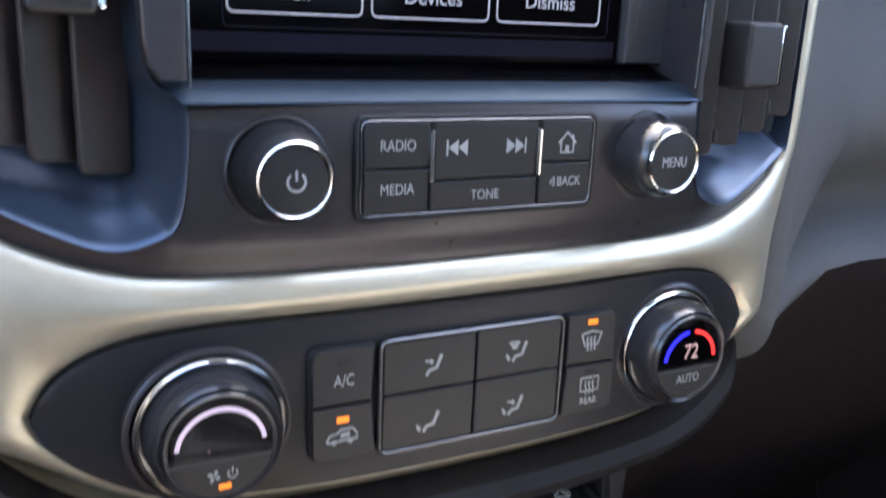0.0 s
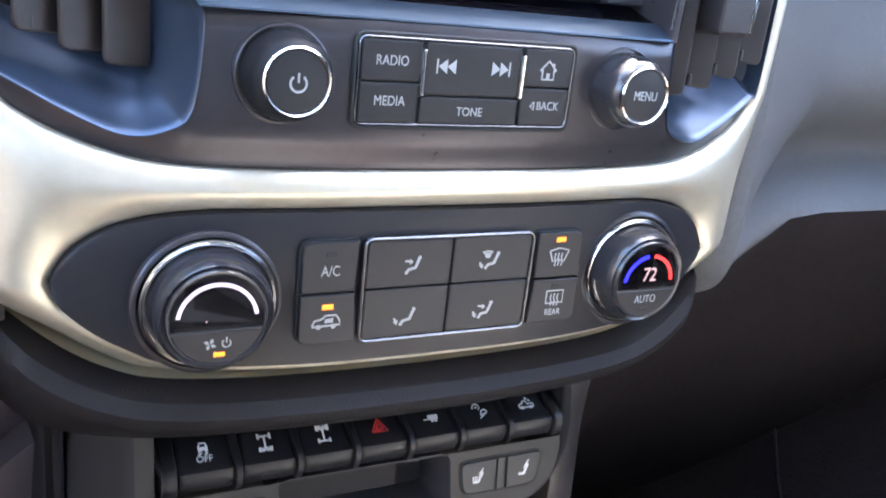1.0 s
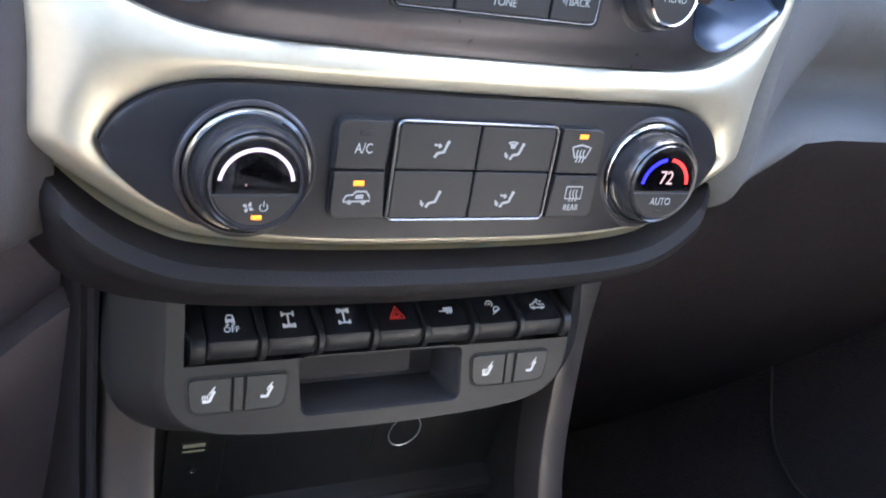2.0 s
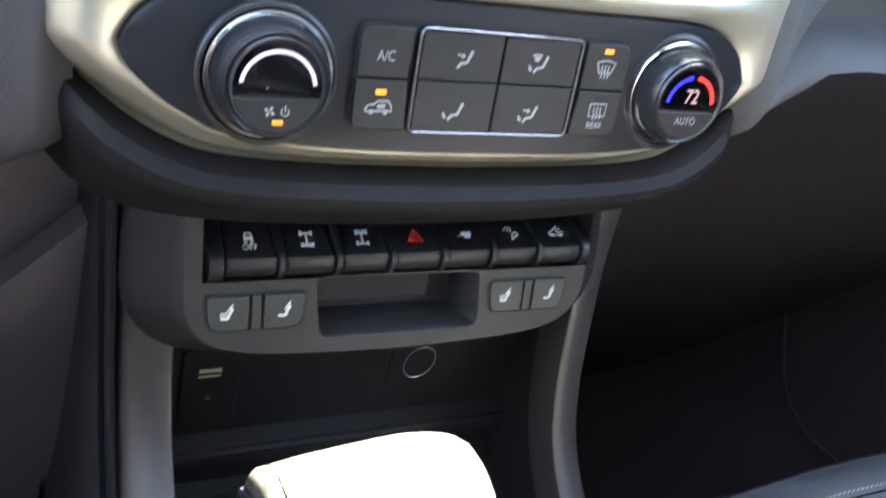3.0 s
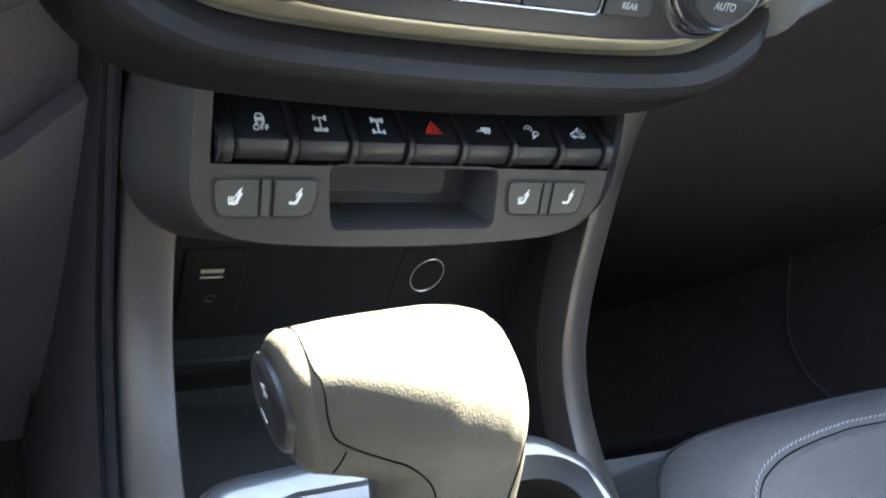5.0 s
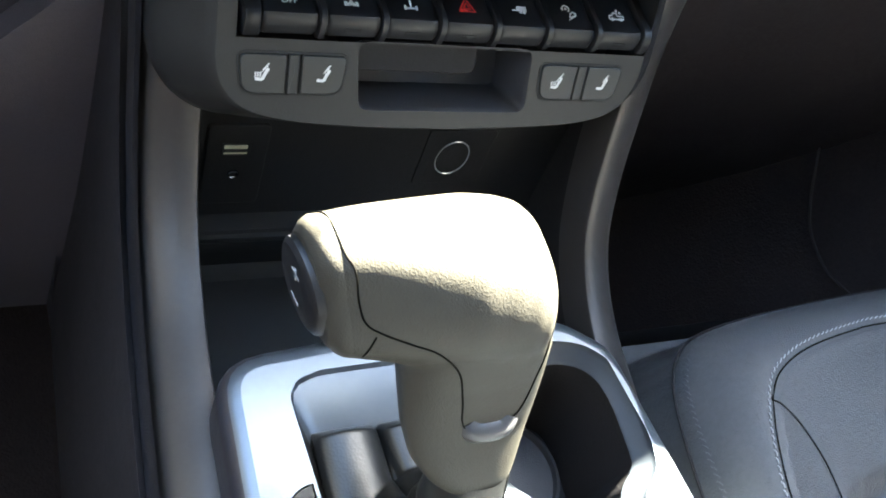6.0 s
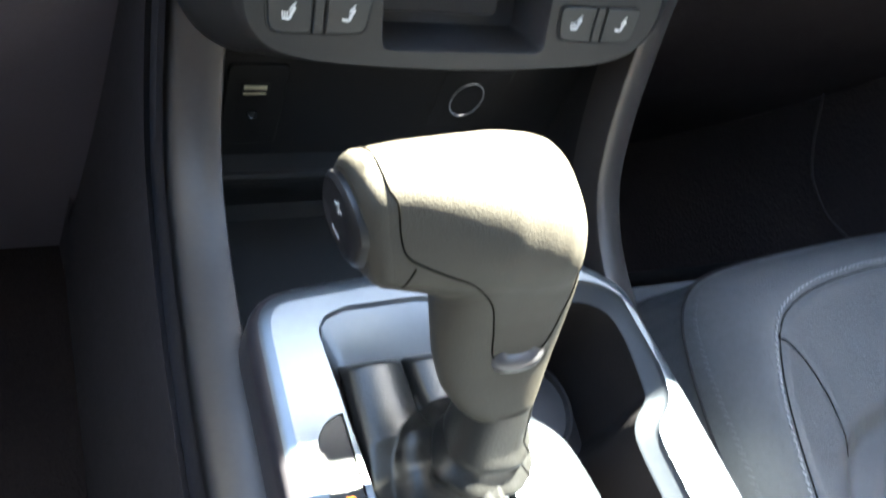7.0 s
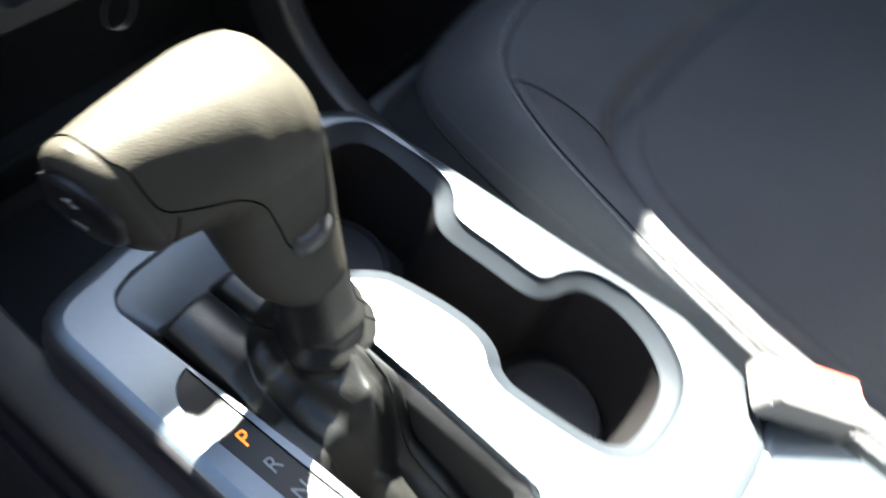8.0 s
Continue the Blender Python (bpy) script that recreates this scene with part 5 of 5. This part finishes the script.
def near(x, y, line):
    """Distance to a line, above zero on the cushion's inner side."""
    best, sign = 9.0, 1.0
    for a, b in zip(line, line[1:]):
        ex, ey = b.x - a.x, b.y - a.y
        s = max(0.0, min(1.0, ((x - a.x) * ex + (y - a.y) * ey) / max(ex * ex + ey * ey, 1e-12)))
        ox, oy = x - a.x - s * ex, y - a.y - s * ey
        d = ox * ox + oy * oy
        if d < best:
            best, sign = d, (1.0 if ex * oy - ey * ox > 0 else -1.0)
    return sign * math.sqrt(best)


COARSE = {k: q[::3] + [q[-1]] for k, q in (("1", S1), ("3", S3), ("4", S4), ("5", S5))}


def seat_z(x, y):
    d1, d3, d5 = near(x, y, COARSE["1"]), near(x, y, COARSE["3"]), near(x, y, COARSE["5"])
    if d1 < 0:
        z = 0.446 - 0.075 * min(1.0, -d1 / 0.020) ** 0.8
    elif d3 < 0:
        s = d1 / (d1 - d3)
        z = 0.446 + 0.040 * math.sin(s * math.pi / 2) ** 0.85
    else:
        z = 0.486 - 0.014 * (1 - math.exp(-d3 / 0.05))
    z -= 0.0026 * math.exp(-(d3 / 0.0028) ** 2) + 0.0016 * math.exp(-(d1 / 0.0026) ** 2)
    z -= 0.0120 * math.exp(-(d5 / 0.010) ** 2) + 0.008 * max(0.0, min(1.0, d5 / 0.02))
    if d3 > 0 > d5:
        z += 0.006 * math.sin(math.pi * d3 / (d3 - d5)) * max(0.0, min(1.0, (-0.24 - y) / 0.04))
    if 0.15 < x < 0.28 and -0.30 < y < -0.12:
        z -= 0.0012 * math.exp(-(near(x, y, COARSE["4"]) / 0.0022) ** 2)
    return z + 0.0008 * math.sin(x * 40 + y * 13) * math.sin(y * 31)


xs = [0.1170 + 0.236 * k / 126 for k in range(127)] + [0.3530 + 0.34 * k / 36 for k in range(1, 37)]
ys = [-0.0680 - 0.29 * k / 140 for k in range(141)] + [-0.3580 - 0.26 * k / 36 for k in range(1, 37)]
part("cushion", loft([[(x, y, seat_z(x, y)) for x in xs] for y in ys], False), LEATHER, seat, angle=80)


def stitches(line, shift, step=0.0046, long=0.0034, last=0.62):
    bm = bmesh.new()
    acc = 0.0
    for a, b in zip(line, line[1:]):
        t = (b - a)
        if t.length < 1e-6:
            continue
        side = Vector((-t.y, t.x)).normalized()
        d = step - acc
        while d < t.length:
            c = a + t.normalized() * d + side * shift
            e = t.normalized() * long / 2 + side * 0.0006
            p, q = c - e, c + e
            if c.x < last:
                tube([(p.x, p.y, seat_z(p.x, p.y) + 0.0003), (c.x, c.y, seat_z(c.x, c.y) + 0.0009), (q.x, q.y, seat_z(q.x, q.y) + 0.0003)], 0.00036, 5, bm)
            d += step
        acc = t.length - (d - step)
    return bm


tagged(part("stitching", stitches(S3, -0.0042), THREAD, seat, "grey top stitching"), kind="stuff")
tagged(part("stitching", stitches(S1, 0.0045), DARK_THREAD, seat, "charcoal top stitching"), kind="stuff")
part("piping", tube([(q.x, q.y, 0.4452) for q in S1], 0.0010, 8), LIP_PAD, seat)
for sewn in (S3, S4):
    part("seam", tube([(q.x, q.y, seat_z(q.x, q.y) + 0.0002) for q in sewn if q.x < 0.64], 0.0006, 6), GROOVE, seat, "dark sewn seam")
part("side_skirt", loft([[(0.1180 + 0.0005 * i, y, z) for y in (-0.07, -0.35, -0.65)] for i, z in enumerate((0.375, 0.33, 0.25))], False), LIP_PAD, seat)
part("front_skirt", loft([[(x, -0.0635 - 0.002 * i, z) for x in (0.133, 0.4, 0.69)] for i, z in enumerate((0.386, 0.33, 0.25))], False), LIP_PAD, seat)
back = [[(x, -0.62 - 0.06 * math.sin(i / 8 * 3.1) - 0.10 * i / 8, 0.42 + 0.62 * i / 8) for x in (0.12, 0.16, 0.39, 0.62, 0.66)] for i in range(9)]
part("backrest", loft(back, False), LEATHER, seat)

# ---- seat belt buckle ----
BK = Matrix.Translation((0.111, -0.414, 0.508)) @ Matrix.Rotation(radians(-58), 4, "Z") @ Matrix.Rotation(radians(10), 4, "Y")
buckle = thing("seat_belt_buckle", BK, "black seat belt buckle with red release button beside the seat", "seat belt buckle")
part("body", prism(box_outline(-0.032, 0.030, -0.0145, 0.0145, 0.005), -0.009, 0.004, 0.003), BUCKLE, buckle)
part("release_button", prism(box_outline(-0.012, 0.0308, 0.0030, 0.0143, 0.002), 0.0035, 0.0078, 0.0008), RED_BUTTON, buckle, "red release button")
part("top_cover", prism(box_outline(-0.030, 0.0310, -0.0140, 0.0026, 0.004), 0.0035, 0.0105, 0.002), BUCKLE, buckle)
part("stalk", tube([(-0.016, 0, -0.006), (-0.022, 0.002, -0.03), (-0.026, 0.004, -0.07), (-0.028, 0.004, -0.12)], 0.009, 10, flat=0.5), DARK, buckle)

# ---- rear end of the console ----
arm = thing("armrest", Matrix(), "black padded console armrest behind the cup holders", "armrest")
o = fillet([(-0.130, -0.413), (0.060, -0.412), (0.098, -0.400), (0.112, -0.415), (0.115, -0.80), (-0.130, -0.80)], 0.014, 5)
part("base", prism(o, 0.20, 0.497, 0.006), PLATE, arm)
o = fillet([(-0.125, -0.470), (0.100, -0.470), (0.105, -0.80), (-0.125, -0.80)], 0.03, 6)
part("pad", prism(o, 0.4955, 0.545, 0.016), LEATHER, arm)

# ---- dashboard either side of the stack ----
NEAR = [(1.03, 0.20), (0.99, 0.095), (0.93, 0.073), (0.86, 0.056), (0.80, 0.032), (0.75, 0.016), (0.722, 0.007), (0.703, 0.004), (0.688, 0.008), (0.674, 0.020), (0.655, 0.040), (0.55, 0.075), (0.40, 0.11), (0.14, 0.22)]
# first points rise out of view to shade the seat and dash face
FAR = [(1.120, 0.27), (1.10, 0.205), (0.97, 0.180), (0.87, 0.122), (0.80, 0.076), (0.768, 0.074), (0.738, 0.092), (0.722, 0.088), (0.7155, 0.058), (0.709, 0.047), (0.688, 0.051), (0.60, 0.075), (0.45, 0.12), (0.14, 0.22)]
NEAR_L = [(1.03, 0.20), (0.99, 0.095), (0.93, 0.073), (0.86, 0.049), (0.80, 0.031), (0.75, 0.016), (0.71, 0.006), (0.690, 0.003), (0.674, 0.003), (0.663, 0.010), (0.655, 0.034), (0.62, 0.08), (0.45, 0.14), (0.14, 0.30)]
FAR_L = [(1.03, 0.24), (0.99, 0.150), (0.93, 0.110), (0.86, 0.070), (0.80, 0.040), (0.74, 0.020), (0.69, 0.008), (0.64, 0.002), (0.600, 0.000), (0.585, 0.006), (0.575, 0.030), (0.56, 0.09), (0.42, 0.14), (0.14, 0.30)]
dash = thing("dashboard", Matrix(), "soft grained charcoal dashboard moulding", "dashboard", kind="structure")


def dash_side(s, start, end):
    a, b = spline(start, 4), spline(end, 4)
    rows = [[(s * 0.170, p.y + 0.014, p.x) for p in a], [(s * 0.1815, p.y + 0.003, p.x) for p in a]]
    for x in (0.1865, 0.193, 0.20, 0.21, 0.222, 0.235, 0.25, 0.27, 0.30, 0.36, 0.46, 0.60, 0.74):
        t = min(1.0, (x - 0.186) / (0.09 if s > 0 else 0.15))
        rows.append([(s * x, p.y * (1 - t) + q.y * t, p.x * (1 - t) + q.x * t) for p, q in zip(a, b)])
    return loft(rows, False)


part("passenger_moulding", dash_side(1, NEAR[:10], FAR[:10]), PAD, dash)
# moulding below the ledge, its shade put in as a darker colour
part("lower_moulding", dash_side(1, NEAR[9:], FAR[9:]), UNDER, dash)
part("driver_moulding", dash_side(-1, NEAR_L, FAR_L), DRIVER_PAD, dash)
# unseen dash top, lifted left of centre to shade the volume knob
part("cowl", loft([[(x, y, z + lift) for x, lift in ((-0.76, 0.022), (-0.3, 0.022), (0.10, 0.022), (0.15, 0.0), (0.3, 0.0), (0.76, 0.0))] for y, z in ((0.120, 1.00), (0.20, 1.03), (0.40, 1.035), (0.70, 1.03))], False), PAD, dash)
# added block out of view that keeps sun off the seat front
part("seat_shade_block", prism(box_outline(0.46, 0.735, 0.090, 0.52, 0.03), 1.0, 1.12, 0.02), PAD, dash)
part("core", loft([[(x, 0.12, z) for x in (-0.20, 0.20)] for z in (0.93, 0.62)], False), GAP, dash)
part("stack_side", loft([[(x, y, z) for x in (-0.15, 0.15)] for y, z in ((0.10, 0.63), (0.10, 0.40))], False), GAP, dash)
part("firewall", loft([[(x, 0.55, z) for x in (-0.80, 0.80)] for z in (1.03, 0.10)], False), CARPET, dash)

# ---- cabin shell: floor, doors, roof, rear wall ----
floor = part("floor", prism(box_outline(-0.80, 0.80, -1.6, 0.75, 0.01), 0.10, 0.14), CARPET)
part("carpet_swell", loft([[(x, y, 0.141 + 0.42 * max(0.0, (x - 0.30) / 0.44) ** 2.2 + 0.30 * max(0.0, (y - 0.05) / 0.48) ** 2.0) for x in (0.16, 0.30, 0.36, 0.42, 0.48, 0.54, 0.60, 0.66, 0.70, 0.738)] for y in (-0.10, 0.0, 0.08, 0.16, 0.24, 0.32, 0.40, 0.46, 0.52)], False), CARPET, floor)
part("carpet_piping", tube(spline([(0.586, 0.165, 0.345), (0.580, 0.138, 0.319), (0.570, 0.112, 0.302), (0.562, 0.084, 0.288), (0.558, 0.058, 0.283), (0.557, 0.033, 0.281), (0.560, 0.011, 0.284), (0.566, -0.02, 0.29)], 4), 0.0014, 8), UNDER, floor, "faint grey piping on the footwell carpet")
tagged(floor, "black carpeted cabin floor", "floor", kind="structure")


def slab(name, x0, x1, y0, y1, z0, z1, mat, label, cat, bev=0.006):
    ob = part(name, prism(box_outline(x0, x1, y0, y1, 0.004), z0, z1, bev), mat)
    bm = bmesh.new()
    bm.from_mesh(ob.data)
    bmesh.ops.holes_fill(bm, edges=bm.edges, sides=0)
    bm.to_mesh(ob.data)
    bm.free()
    return tagged(ob, label, cat, kind="structure")


slab("door_1", 0.74, 0.80, -0.70, 0.60, 0.10, 1.06, CARPET, "black lower door panel on the passenger side", "door")
slab("door_2", -0.80, -0.74, -0.06, 0.60, 0.10, 1.02, DARK, "black lower door panel on the driver side", "door")
# walls out of view, built high to hold back light from the rear
slab("wall_rear", -0.80, 0.80, -1.66, -1.60, 0.10, 1.38, DARK, "unseen dark rear wall, raised to cut light from behind", "wall")
slab("wall_right", 0.74, 0.80, -1.60, -0.70, 0.10, 1.46, DARK, "unseen dark wall blocking light behind the passenger door", "wall")
slab("wall_left", -0.80, -0.74, -1.60, -0.80, 0.10, 1.46, DARK, "unseen dark wall blocking light behind the driver door", "wall")
slab("door_3", -0.80, -0.74, -0.80, -0.06, 0.10, 1.02, DARK, "black driver door panel below its open window", "door")
slab("ceiling", -0.74, 0.74, -1.66, -0.16, 1.46, 1.50, HEADLINER, "light grey cloth headliner", "ceiling")
for s in (-1, 1):
    # unseen pillar, kinked so its shadow edges the sunny strip on the seat
    nm = part("windscreen_pillar", tube(spline([(s * 0.775, 0.66, 1.02), (s * 0.70, 0.42, 1.12), (s * 0.669, 0.20, 1.24), (s * 0.697, 0.128, 1.34), (s * 0.726, 0.03, 1.44), (s * 0.68, -0.16, 1.49)], 4), 0.055, 14), HEADLINER)
    tagged(nm, "unseen grey cloth-trimmed pillar, bent to shape sun on the seat", "pillar", kind="structure")
    # added panel, never in view, stops sun passing behind the pillar
    nm = part("sun_block_panel", loft([[(s * x, y, z) for x in (0.745, 0.775)] + [(s * x, y, w) for x in (0.740, 0.660)] for y, z, w in ((-0.10, 1.0, 1.10), (0.02, 1.0, 1.37), (0.10, 1.0, 1.33), (0.25, 1.0, 1.26), (0.44, 1.0, 1.16), (0.64, 1.0, 1.04))], True, True, True), DARK)
    tagged(nm, "unseen black panel blocking sun at the front window corner", "door trim", kind="structure")
# ground out of view, kept dark so little light bounces into the cabin
ground = bmesh.new()
bmesh.ops.create_grid(ground, x_segments=8, y_segments=8, size=300)
g = part("ground", ground, material("worn_asphalt", (0.085, 0.083, 0.080), 0.9, 0, 0.5, 60, 0.2, stain=0.5))
g.location.z = -0.45
tagged(g, "unseen worn asphalt outside, dark to limit bounced light", "ground", kind="structure")
